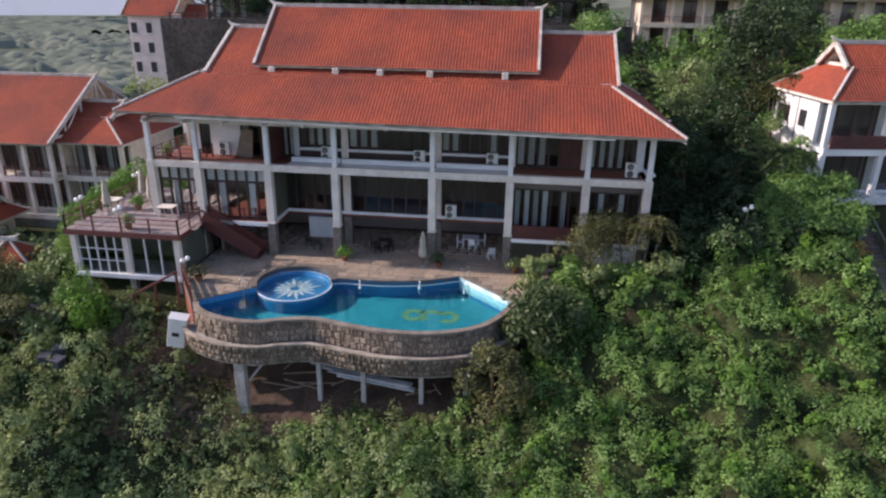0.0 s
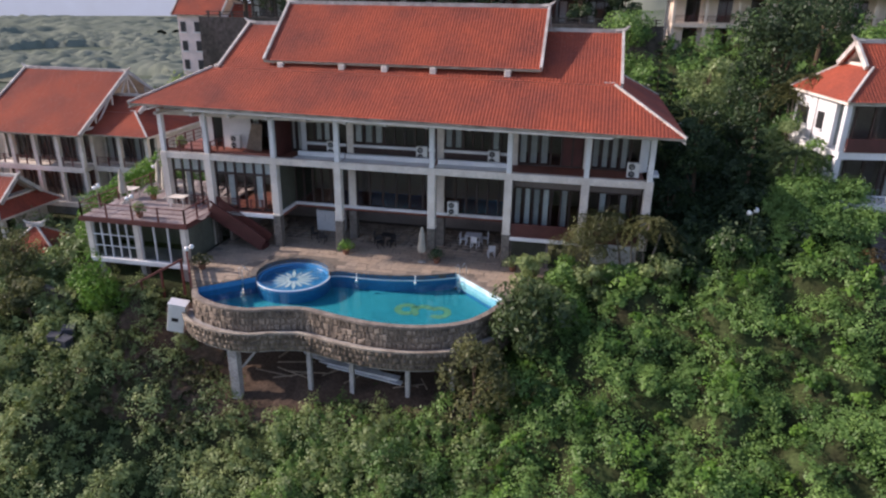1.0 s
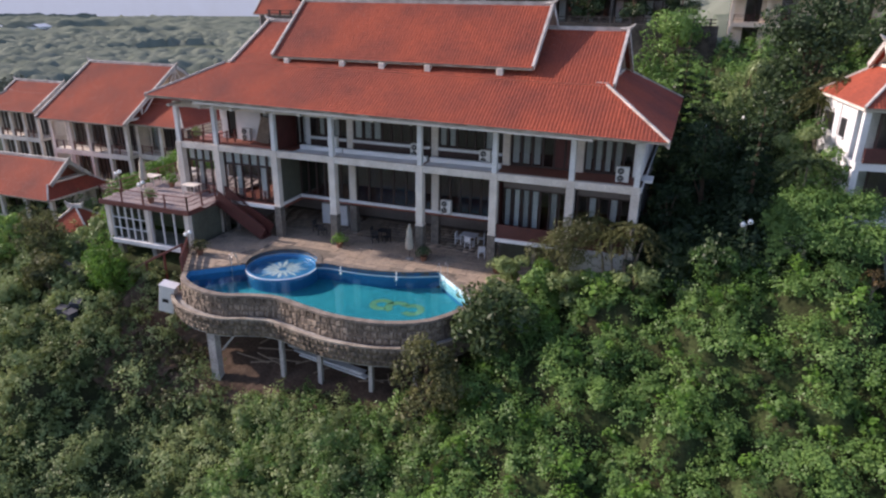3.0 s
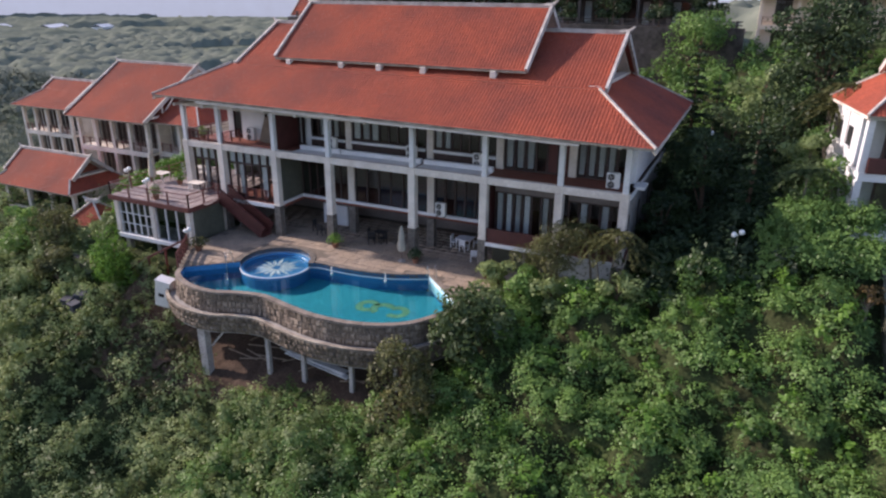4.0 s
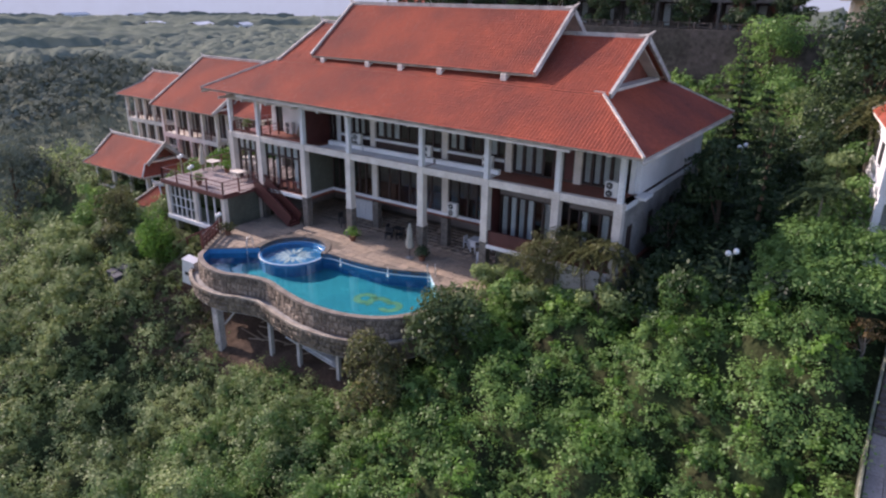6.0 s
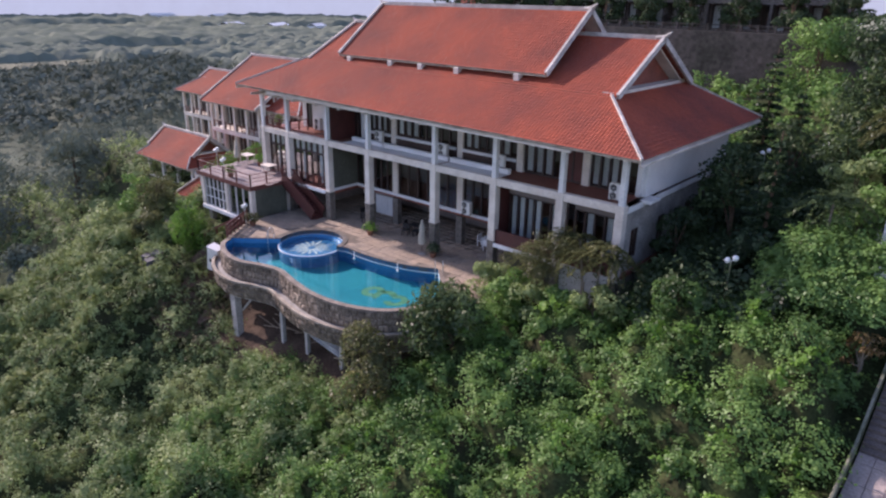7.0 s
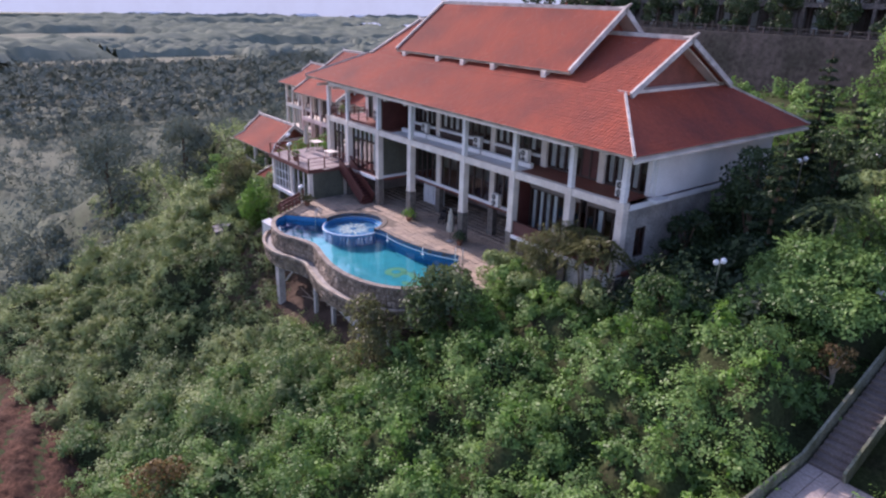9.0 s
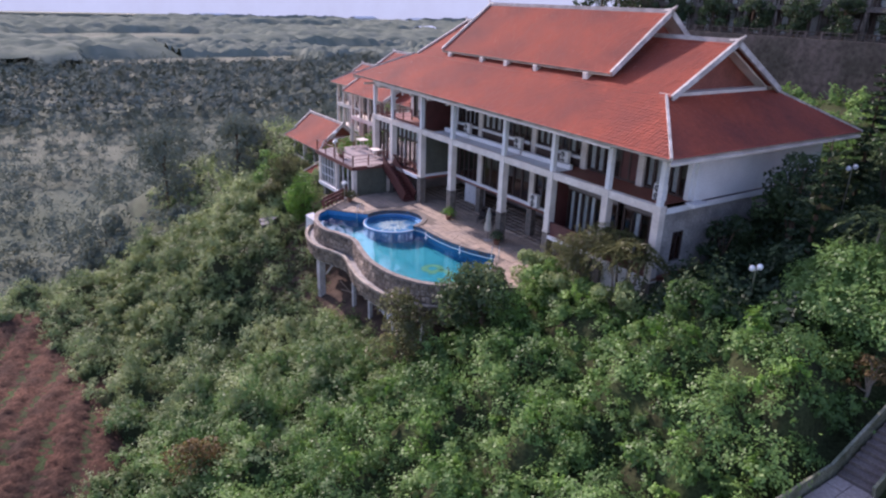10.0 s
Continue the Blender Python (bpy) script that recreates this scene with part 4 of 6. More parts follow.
for x in (-23.0, -19.4, -15.9):
    part("terrace_pillar", boxed(x - 0.2, x + 0.2, -3.85, -3.45, -0.5, TZ - 0.28, 0.02), M_PAINT, terrace, "white terrace pillar")
for y in (-0.4, 3.0):
    part("terrace_pillar", boxed(-16.1, -15.7, y - 0.2, y + 0.2, -0.1, TZ - 0.28, 0.02), M_PAINT, terrace)
    part("terrace_pillar", boxed(-23.2, -22.8, y - 0.2, y + 0.2, -1.5, TZ - 0.28, 0.02), M_PAINT, terrace)
part("room_sill", boxed(-23.15, -15.75, -3.95, -3.4, -0.62, -0.3, 0.02), M_WHITE, terrace, "white sill of the glazed room")
part("room_floor", boxed(-23.1, -15.8, -3.4, 6.0, -0.6, -0.4), M_CONC, terrace)
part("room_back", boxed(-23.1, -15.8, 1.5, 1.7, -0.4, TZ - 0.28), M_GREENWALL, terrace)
for a, b, n in ((-22.8, -19.6, 5), (-19.2, -16.1, 3)):
    w = (b - a) / n
    win = part("room_window", boxed(a, b, -3.72, -3.6, TZ - 0.42, TZ - 0.28), M_PALE, terrace, "pale framed glazing")
    for k in range(n + 1):
        part("mullion", boxed(a + k * w - 0.04, a + k * w + 0.04, -3.72, -3.6, -0.3, TZ - 0.42), M_PALE, win)
    pn = part("pane", boxed(a, b, -3.66, -3.64, -0.3, TZ - 0.42), M_GLASS, win)
    pn.visible_shadow = False
    if n == 5:
        for z in (0.5, 1.3):
            part("glazing_bar", boxed(a, b, -3.7, -3.62, z - 0.03, z + 0.03), M_PALE, win)
for x in (-22.6, -19.4, -16.2):
    part("room_stilt", boxed(x - 0.2, x + 0.2, -3.6, -3.2, -3.5, -0.62), M_CONC, terrace)

# stair from the terrace down to the deck
part("room_floor", boxed(-23.2, -15.6, -3.6, -0.6, -0.5, -0.3), M_CONC, terrace)
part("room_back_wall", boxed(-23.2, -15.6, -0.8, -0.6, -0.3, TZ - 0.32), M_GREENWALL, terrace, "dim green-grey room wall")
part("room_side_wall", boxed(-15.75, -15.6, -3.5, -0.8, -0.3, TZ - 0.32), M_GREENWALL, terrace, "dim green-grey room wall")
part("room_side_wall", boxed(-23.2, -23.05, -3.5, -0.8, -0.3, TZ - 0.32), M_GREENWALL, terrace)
stairs = thing("garden_stair", "red-brown stair from the terrace down to the deck", "stair")
n = 13
for k in range(n):
    x = -15.4 + k * 0.28
    z = TZ - (k + 1) * (TZ - DECK) / (n + 1)
    part("step", boxed(x, x + 0.3, -0.95, 0.05, z - 0.2, z), M_BROWN, stairs)
for y in (-1.0, 0.02):
    part("string_board", beam_between((-15.45, y, TZ + 0.2), (-11.7, y, DECK + 0.45), 0.1, 1.0), M_BROWN, stairs, "red-brown stair parapet")
    part("handrail", beam_between((-15.45, y, TZ + 0.78), (-11.7, y, DECK + 1.03), 0.14, 0.08), M_BROWN, stairs)


# ---- other houses ----
def bay_house(name, label, x0, x1, y0, y1, base, storeys, storey, at, bays, wall=None, roof=(0.6, 0.0, 0.0), rail=True, over=1.1, panels=0.0, d=1.6):
    """A lodge: columns and beams in front, dark glazed bays behind, a clay roof on top. Front towards -y."""
    wall = wall or M_PAINT
    h = thing(name, label, "house", at=at)
    top = base + storeys * storey
    w = (x1 - x0) / bays
    for s in range(storeys):
        z = base + s * storey
        part("floor_slab", boxed(x0 - 0.1, x1 + 0.1, y0, y1, z - 0.15, z + 0.15), wall, h)
        part("floor_beam", boxed(x0 - 0.12, x1 + 0.12, y0 - 0.05, y0 + 0.25, z - 0.25, z + 0.22), wall, h)
        for k in range(bays + 1):
            x = x0 + k * w
            part("column", boxed(x - 0.18, x + 0.18, y0, y0 + 0.36, z + 0.22, z + storey - 0.25, 0.02), wall, h)
        for k in range(bays):
            a, b = x0 + k * w + 0.2, x0 + (k + 1) * w - 0.2
            part("bay_wall", boxed(a - 0.2, b + 0.2, y0 + d, y0 + d + 0.2, z + 0.15, z + 0.3), wall, h)
            win = part("window", boxed(a, b, y0 + d + 0.02, y0 + d + 0.12, z + storey - 0.5, z + storey - 0.25), M_DARKWOOD, h, "dark glazed doors")
            pn = part("pane", boxed(a, b, y0 + d + 0.06, y0 + d + 0.08, z + 0.3, z + storey - 0.5), M_GLASS, win)
            pn.visible_shadow = False
            for j in range(4):
                xx = a + (b - a) * j / 3
                part("frame", boxed(xx - 0.06, xx + 0.06, y0 + d + 0.02, y0 + d + 0.12, z + 0.3, z + storey - 0.5), M_DARKWOOD, win)
            part("curtain", boxed(a + 0.1, a + 0.1 + (b - a) * 0.3, y0 + d + 0.3, y0 + d + 0.34, z + 0.3, z + storey - 0.5), M_CURTAIN, win)
            if panels:
                part("wall_panel", boxed(a - 0.2, a + (b - a) * panels, y0 + d - 0.1, y0 + d + 0.02, z + 0.15, z + storey - 0.25), wall, h)
                part("wall_panel", boxed(b - (b - a) * panels * 0.4, b + 0.2, y0 + d - 0.1, y0 + d + 0.02, z + 0.15, z + storey - 0.25), wall, h)
            if rail and s:
                railing(h, (a, y0 + 0.15, z + 0.2), (b, y0 + 0.15, z + 0.2), 0.8, 3)
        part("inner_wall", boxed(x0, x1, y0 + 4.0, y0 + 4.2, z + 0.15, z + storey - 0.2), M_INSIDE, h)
    part("ceiling_slab", boxed(x0 - 0.1, x1 + 0.1, y0, y1, top - 0.25, top - 0.05), wall, h)
    part("back_wall", boxed(x0, x1, y1 - 0.25, y1, base, top), wall, h)
    for x in (x0, x1 - 0.25):
        part("end_wall", boxed(x, x + 0.25, y0 + d, y1 - 0.25, base, top), wall, h)
    part("footing", boxed(x0, x1, y0 + 0.3, y1, base - 3.0, base - 0.15), M_CONC, h)
    clay_roof(h, x0 - over, x1 + over, y0 - over, y1 + over, top, *roof, over=0.4)
    if not roof[2]:
        ym, half, xt = (y0 + y1) / 2, (y1 - y0) / 2 + over, x1 + over - 0.15
        truss = part("gable_truss", boxed(xt - 0.1, xt + 0.05, y0, y1, top + 0.25, top + 0.45), wall, h, "open white gable truss")
        for k in (-0.66, -0.33, 0.0, 0.33, 0.66):
            y = ym + k * half
            part("strut", boxed(xt - 0.08, xt + 0.03, y - 0.09, y + 0.09, top + 0.45, top + roof[0] * half * (1 - abs(k)) - 0.15), wall, truss)
        for k, q in ((-0.66, -0.33), (-0.33, 0.0), (0.33, 0.0), (0.66, 0.33)):
            part("brace", beam_between((xt, ym + k * half, top + 0.45), (xt, ym + q * half, top + roof[0] * half * (1 - abs(q)) - 0.2), 0.1, 0.14), wall, truss)
    return h



bay_house("lodge", "two-storey white lodge with open verandas and a steep clay roof", -43.4, -33.9, 9.4, 23.0, -1.5, 2, 3.28, Matrix.Identity(4), 4, roof=(0.61, 0.0, 0.0), over=0.8)
low = bay_house("lodge", "lower white lodge wing with a hipped clay roof", -33.7, -28.2, 10.6, 19.6, -1.5, 2, 3.25, Matrix.Identity(4), 2, roof=(0.5, 0.0, 3.0), over=0.8)
bay_house("lodge", "far white lodge with a hipped clay roof", -61.6, -53.4, 15.8, 23.2, -2.6, 2, 3.28, Matrix.Identity(4), 4, roof=(0.6, 2.8, 0.0), over=0.8)
bay_house("garden_hall", "low garden hall with a broad shallow clay roof", -46.4, -36.9, 2.6, 7.6, -3.2, 1, 2.6, Matrix.Identity(4), 3, roof=(0.8, 1.2, 1.2), over=0.9, rail=False)
bay_house("garden_hut", "small garden hut with a hipped clay roof", -1.3, 1.3, -1.3, 1.3, -4.5, 1, 2.1, pose(-31.9, 0.9, 0.4, 0, 0, 18), 1, roof=(0.85, 1.85, 1.85), over=0.6, rail=False)
villa = bay_house("villa", "white villa with brown balcony and hipped clay roof", 0.35, 12.0, 0.35, 7.5, 4.5, 2, 3.3, pose(24.9, 4.1, 0.0, 0, 0, 9), 3, wall=M_WHITE, roof=(0.82, 2.2, 2.2), over=0.4)
part("balustrade", boxed(0.55, 11.8, 0.22, 0.32, 8.0, 8.85, 0.01), M_BROWN, villa, "red-brown timber balustrade")
for y, z in ((3.2, 8.9), (5.4, 8.9), (3.6, 5.6), (6.2, 8.9)):
    w = part("side_window", boxed(0.28, 0.34, y, y + 0.8, z, z + 1.1), M_BLACK, villa, "small dark side window")
    part("sill", boxed(0.2, 0.34, y - 0.08, y + 0.88, z - 0.1, z), M_PALE, w)
bay_house("guest_house", "cream guest house with balconies above the slope", 18.5, 50.0, 44.0, 54.0, 10.9, 2, 3.1, Matrix.Identity(4), 9, wall=M_SAND, roof=(0.6, 4.0, 4.0), over=1.0, panels=0.35, d=0.9)

# road above its retaining wall, with a fence and a dark building behind
rw = part("retaining_wall", boxed(-40, 17.3, 41.0, 41.5, 5.0, 13.9), M_FARWALL)
tagged(rw, "tall stained grey concrete retaining wall", "wall", kind="structure")
tagged(part("road", boxed(-40, 17.3, 41.5, 47.0, 13.3, 13.5), M_ASPHALT), "grey road along the hillside", "road", kind="structure")
fence = thing("road_fence", "low dark-posted fence along the road", "fence")
for k in range(34):
    x = -39 + k * 1.68
    part("post", boxed(x - 0.09, x + 0.09, 41.6, 41.78, 13.9, 14.6), M_FARWALL, fence)
for z in (14.15, 14.5):
    part("rail", boxed(-39.5, 17.0, 41.66, 41.72, z - 0.05, z + 0.05), M_FARWALL, fence)
bay_house("roadside_block", "long dark roadside block with stone posts", -38.0, 12.0, 50.0, 58.0, 13.4, 2, 3.4, Matrix.Identity(4), 14, wall=M_STONE_PIER, roof=(0.45, 2.0, 2.0), over=0.8, rail=False)

# tall pink house beyond the trees
tower = thing("tower_house", "tall pale pink house with steep red roofs and narrow windows", "house")
part("body", boxed(-70.5, -61.5, 84.0, 94.0, -3, 12.6), M_ROSE, tower)
part("wing", boxed(-61.5, -55.5, 86.0, 95.0, -3, 10.4), M_ROSE, tower)
for x in (-69.4, -66.4, -63.4):
    for z in (2.2, 5.8, 9.4):
        w = part("window", boxed(x - 0.55, x + 0.55, 83.9, 84.1, z, z + 1.9), M_BLACK, tower)
        part("sill", boxed(x - 0.75, x + 0.75, 83.75, 83.9, z - 0.2, z), M_WHITE, w)
for x in (-60.0, -57.4):
    for z in (2.2, 5.8):
        w = part("window", boxed(x - 0.5, x + 0.5, 85.9, 86.1, z, z + 1.9), M_BLACK, tower)
        part("sill", boxed(x - 0.7, x + 0.7, 85.75, 85.9, z - 0.2, z), M_WHITE, w)
clay_roof(tower, -71.3, -60.7, 83.2, 94.8, 12.6, 0.9, 0, 0)
clay_roof(tower, -61.5, -54.7, 85.2, 95.8, 10.4, 0.8, 0, 2.0)
part("porch_roof", boxed(-62, -52, 80, 84, 2.4, 2.7), M_GREENWALL, tower, "dark green porch roof")


# ---- plants ----
def cloud(pos_c, rad, count, size, rng, slim=0.6, tilt=0.3, low=-0.35, rough=0.2):
    """Leaves over lumpy mounds: centres (n,3), radii (n,3), leaves per mound."""
    who = np.repeat(np.arange(len(pos_c)), count)
    d = ball_points(len(who), rng, low)

    def lump(d, who):
        return 1 + rough * np.sin(4.1 * d[..., 0] + 1.7 * who) * np.sin(3.3 * d[..., 1] + 2.3 * who) + 0.5 * rough * np.sin(7.0 * d[..., 2] + who)
    p = pos_c[who] + d * rad[who] * (lump(d, who) + rng.uniform(-0.13, 0.07, len(who)))[:, None]
    nrm = d / rad[who]
    nrm /= np.linalg.norm(nrm, axis=1, keepdims=True)
    nrm[:, 2] += 0.12
    v, f = leaves_at(p, nrm, size if np.isscalar(size) else size[who], rng, slim, tilt)
    return v, f


def shoots(pos_c, rad, count, size, rng, tilt=0.28, low=-0.1):
    """Bushes of leafy shoots that spring from each centre."""
    n, per = len(pos_c), 12
    m = max(6, count // per)
    d = ball_points(n * m, rng, low)
    own = np.repeat(np.arange(n), m)
    reach = rng.uniform(0.65, 1.3, n * m)
    reach[::3] *= 0.85
    u = rng.uniform(0.5, 1.0, (n * m, per))
    p = pos_c[own][:, None] + d[:, None] * rad[own][:, None] * (reach[:, None] * u)[..., None]
    p = p + rng.normal(0, 1, p.shape) * (0.1 * rad[own])[:, None]
    p[..., 2] -= 0.16 * rad[own][:, None, 2] * u ** 3 * reach[:, None]
    nrm = np.repeat((d * 0.75 + np.array([0, 0, 0.45]))[:, None], per, 1)
    v, f = leaves_at(p.reshape(-1, 3), nrm.reshape(-1, 3), size, rng, 0.62, tilt)
    return v, f


rng = np.random.default_rng(7)


def scatter(x0, x1, y0, y1, n):
    step = math.sqrt((x1 - x0) * (y1 - y0) / n)
    x, y = np.meshgrid(np.arange(x0, x1, step), np.arange(y0, y1, step))
    x, y = x.ravel() + rng.uniform(-0.55, 0.55, x.size) * step, y.ravel() + rng.uniform(-0.55, 0.55, y.size) * step
    k = open_ground(x, y)
    return x[k], y[k]


def undergrowth(name, label, area, n, r, per, size, leaf, sink=0.35):
    x, y = scatter(*area, n)
    rad = rng.uniform(r[0], r[1], len(x))
    c = np.stack([x, y, ground_z(x, y) + lumps(x, y) + rad * rng.uniform(0.1, 0.7, len(x)) - sink], 1)
    R = np.stack([rad * rng.uniform(0.8, 1.1, len(x)), rad, rad * rng.uniform(0.85, 1.3, len(x))], 1)
    v, f = shoots(c, R, per, size, rng)
    ob = raw(name, v, f, leaf)
    return tagged(ob, label, "undergrowth", kind="stuff")


undergrowth("vine_cover", "dense green creepers covering the slope", (-6, 33, -30, 0.5), 1500, (0.45, 1.15), 310, 0.145, L_VINE)
undergrowth("scrub", "dull green scrub on the lower slope", (-46, 6, -32, 0.5), 1800, (0.5, 1.25), 240, 0.152, L_BUSH)
undergrowth("bush_tops", "taller mixed bushes standing out of the creepers", (-38, 2, -26, -6), 95, (0.7, 1.5), 330, 0.17, L_BUSH, sink=-0.4)
undergrowth("creeper_heaps", "tall heaps of green creeper over bushes", (2, 26, -27, -4), 80, (0.8, 1.7), 460, 0.145, L_VINE, sink=-0.35)
undergrowth("bright_shoots", "bright green young shoots", (6, 32, -26, 0), 110, (0.4, 1.0), 200, 0.18, L_BRIGHT, sink=-0.2)
undergrowth("pale_grass", "pale sunlit grass and weeds on the left bank", (-46, -17, -24, -5), 520, (0.3, 0.8), 170, 0.18, L_GRASS, sink=-0.15)
# dark leaves over the house's shadow zone: the shade is deepened by leaf colour
undergrowth("shade_shrubs", "shrubs beside the house, its shade put into their dark leaves", (14.4, 23, -1.5, 20), 200, (0.8, 1.7), 230, 0.24, L_DARK, sink=0.1)
undergrowth("back_scrub", "green scrub behind the house", (15, 60, 19, 44), 380, (1.0, 2.2), 130, 0.36, L_VINE)
undergrowth("bank_scrub", "green scrub under the retaining wall", (-24, 15, 20.5, 41), 190, (1.0, 2.0), 160, 0.36, L_VINE)
undergrowth("left_scrub", "green scrub below the lodges", (-75, -24, -10, 8), 420, (0.9, 1.9), 130, 0.3, L_BUSH)


def tree(name, label, x, y, height, spread_r, leaf, clumps=16, per=170, size=0.22, trunk=0.14, crown_low=0.35, seed=1, bark=None, slim=0.6, base=None, squash=0.75, limbs=7):
    """A tapered leaning trunk with limbs and a crown of many leaf clumps with gaps."""
    r = np.random.default_rng(seed)
    z0 = float(ground_z(x, y)) - 0.2 if base is None else base
    t = thing(name, label, "tree", at=pose(x, y, z0))
    lean = r.uniform(-0.08, 0.08, 2) * height
    bm = bmesh.new()
    pts = [(lean[0] * k ** 2 + 0.06 * math.sin(5 * k), lean[1] * k ** 2, height * 0.85 * k) for k in np.linspace(0, 1, 6)]
    tube(bm, pts, [trunk * (1.1 - 0.85 * k) for k in np.linspace(0, 1, 6)], 8)
    cen = []
    for k in range(clumps):
        a, h = r.uniform(0, 6.28), r.uniform(crown_low, 1.0)
        wide = spread_r * math.sqrt(max(0.05, 1 - ((h - crown_low) / (1.02 - crown_low) * 1.1 - 0.25) ** 2)) * r.uniform(0.35, 0.95)
        cen.append((lean[0] * h + wide * math.cos(a), lean[1] * h + wide * math.sin(a), height * h))
    for c in cen[:limbs]:
        h0 = max(0.25, c[2] / height - 0.3)
        tube(bm, [(lean[0] * h0 ** 2, lean[1] * h0 ** 2, height * 0.85 * h0), (c[0] * 0.5, c[1] * 0.5, c[2] - 0.35 * spread_r * 0.5), (c[0], c[1], c[2])], [trunk * 0.45, trunk * 0.3, trunk * 0.1], 5)
    part("trunk", bm, bark or M_BARK, t)
    cen = np.array(cen)
    rr = spread_r * r.uniform(0.28, 0.5, clumps)
    v, f = cloud(cen, np.stack([rr, rr, rr * squash], 1), per, size, r, slim=slim, tilt=0.55, low=-0.8)
    raw("crown", v, f, leaf, t)
    return t


def conifer(name, label, x, y, height, radius, seed, base=None):
    """Tiers of drooping boughs round a straight trunk."""
    r = np.random.default_rng(seed)
    z0 = float(ground_z(x, y)) - 0.2 if base is None else base
    t = thing(name, label, "tree", at=pose(x, y, z0))
    part("trunk", tube(bmesh.new(), [(0, 0, 0), (0.03, 0, height * 0.5), (0, 0.02, height)], [0.18, 0.11, 0.02], 8), M_BARK, t)
    P, N = [], []
    tiers = int(height / 0.6)
    for k in range(tiers):
        h = 0.9 + (height - 1.0) * k / tiers
        rad = radius * (1 - (h / height) ** 1.3) + 0.15
        for j in range(9):
            a = r.uniform(0, 6.28)
            m = max(6, int(rad * 52))
            s = r.uniform(0.1, 1, m) * rad
            P.append(np.stack([s * math.cos(a) + r.normal(0, 0.11, m), s * math.sin(a) + r.normal(0, 0.11, m), h - 0.22 * s + 0.12 * s * s / rad + r.normal(0, 0.05, m)], 1))
            N.append(np.tile([0.2 * math.cos(a), 0.2 * math.sin(a), 1.0], (m, 1)))
    v, f = leaves_at(np.concatenate(P), np.concatenate(N), 0.3, r, 0.45, 0.45)
    raw("foliage", v, f, L_CONIFER, t)
    return t


def palm(name, label, x, y, height, reach, fronds, seed, leaf, base=None, stems=1, fan=False):
    """Curved stems with arching fronds of narrow leaflets."""
    r = np.random.default_rng(seed)
    z0 = float(ground_z(x, y)) - 0.2 if base is None else base
    t = thing(name, label, "palm", at=pose(x, y, z0))
    P, N, S = [], [], []
    for q in range(stems):
        dx, dy = (r.normal(0, 0.35), r.normal(0, 0.35)) if stems > 1 else (0.0, 0.0)
        h = height * r.uniform(0.75, 1.0) if stems > 1 else height
        tip = Vector((dx * 2.2, dy * 2.2, h))
        part("stem", tube(bmesh.new(), [(dx, dy, 0), (dx * 1.4, dy * 1.4, h * 0.5), tuple(tip)], [0.09, 0.07, 0.055], 7), M_PALEBARK, t)
        for k in range(fronds):
            a = 6.28 * k / fronds + r.uniform(-0.25, 0.25)
            lift = r.uniform(0.2, 1.0)
            m = 34
            u = np.linspace(0.08, 1, m)
            px = tip.x + reach * u * math.cos(a)
            py = tip.y + reach * u * math.sin(a)
            pz = tip.z + reach * (lift * u - (0.55 + lift) * u * u * 0.9)
            for side in (-1, 1):
                off = side * 0.16 * np.sin(u * 3.0) * reach * 0.8
                P.append(np.stack([px - off * math.sin(a), py + off * math.cos(a), pz - abs(off) * 0.45], 1))
                N.append(np.tile([0.0, 0.0, 1.0], (m, 1)))
    v, f = leaves_at(np.concatenate(P), np.concatenate(N), 0.34 if not fan else 0.42, r, 0.28, 0.3)
    raw("foliage", v, f, leaf, t)
    return t


# trees round the pool and on the slope
tree("poolside_tree", "broad dark glossy-leaved tree beside the pool", 7.8, -6.9, 4.3, 2.3, L_GLOSSY, 24, 150, 0.34, 0.16, 0.3, 3, slim=0.4, base=-2.6)
tree("poolside_tree", "dark shrubby tree against the pool wall", 4.7, -10.6, 4.6, 1.8, L_OLIVE, 18, 190, 0.2, 0.1, 0.25, 4, base=-4.6)
tree("feathery_tree", "thin feathery olive tree before the veranda", 10.2, -1.9, 4.1, 2.0, L_OLIVE, 24, 250, 0.2, 0.09, 0.45, 5, slim=0.25, base=0.2)
palm("feathery_palm", "thin feathery palm by the house corner", 13.3, -1.7, 4.4, 1.7, 9, 44, L_OLIVE, base=0.2, stems=4)
for k, (x, y, h, w) in enumerate(((7.2, -2.6, 2.0, 1.2), (8.8, -3.4, 2.2, 1.3), (10.6, -3.2, 1.9, 1.3), (12.2, -3.6, 2.0, 1.3), (14.2, -3.2, 2.2, 1.3))):
    tree("veranda_shrub", "dull green shrub before the veranda plinth", x, y, h, w, (L_BUSH, L_VINE)[k % 2], 12, 190, 0.19, 0.07, 0.12, 150 + k)
tree("dry_bush", "brownish half-dry bush low on the slope", 3.6, -22.8, 2.6, 1.6, L_DRY, 14, 190, 0.19, 0.07, 0.12, 160)
tree("young_tree", "small bright green tree below the terrace", -20.7, -6.6, 3.9, 1.7, L_BRIGHT, 22, 200, 0.18, 0.1, 0.15, 7, base=-3.2)
tree("young_tree", "thin grey-green tree on the bank", -27.4, -6.0, 3.6, 1.9, L_OLIVE, 18, 150, 0.2, 0.1, 0.3, 8)
tree("young_tree", "leafy shrub tree beside the lamp", 18.0, -1.9, 2.3, 1.2, L_VINE, 14, 190, 0.17, 0.09, 0.2, 9)
tree("round_tree", "large dense dark round tree behind the villa", 23.5, 14.4, 12.0, 3.1, L_DARK, 46, 250, 0.27, 0.3, 0.42, 11, base=4.6)
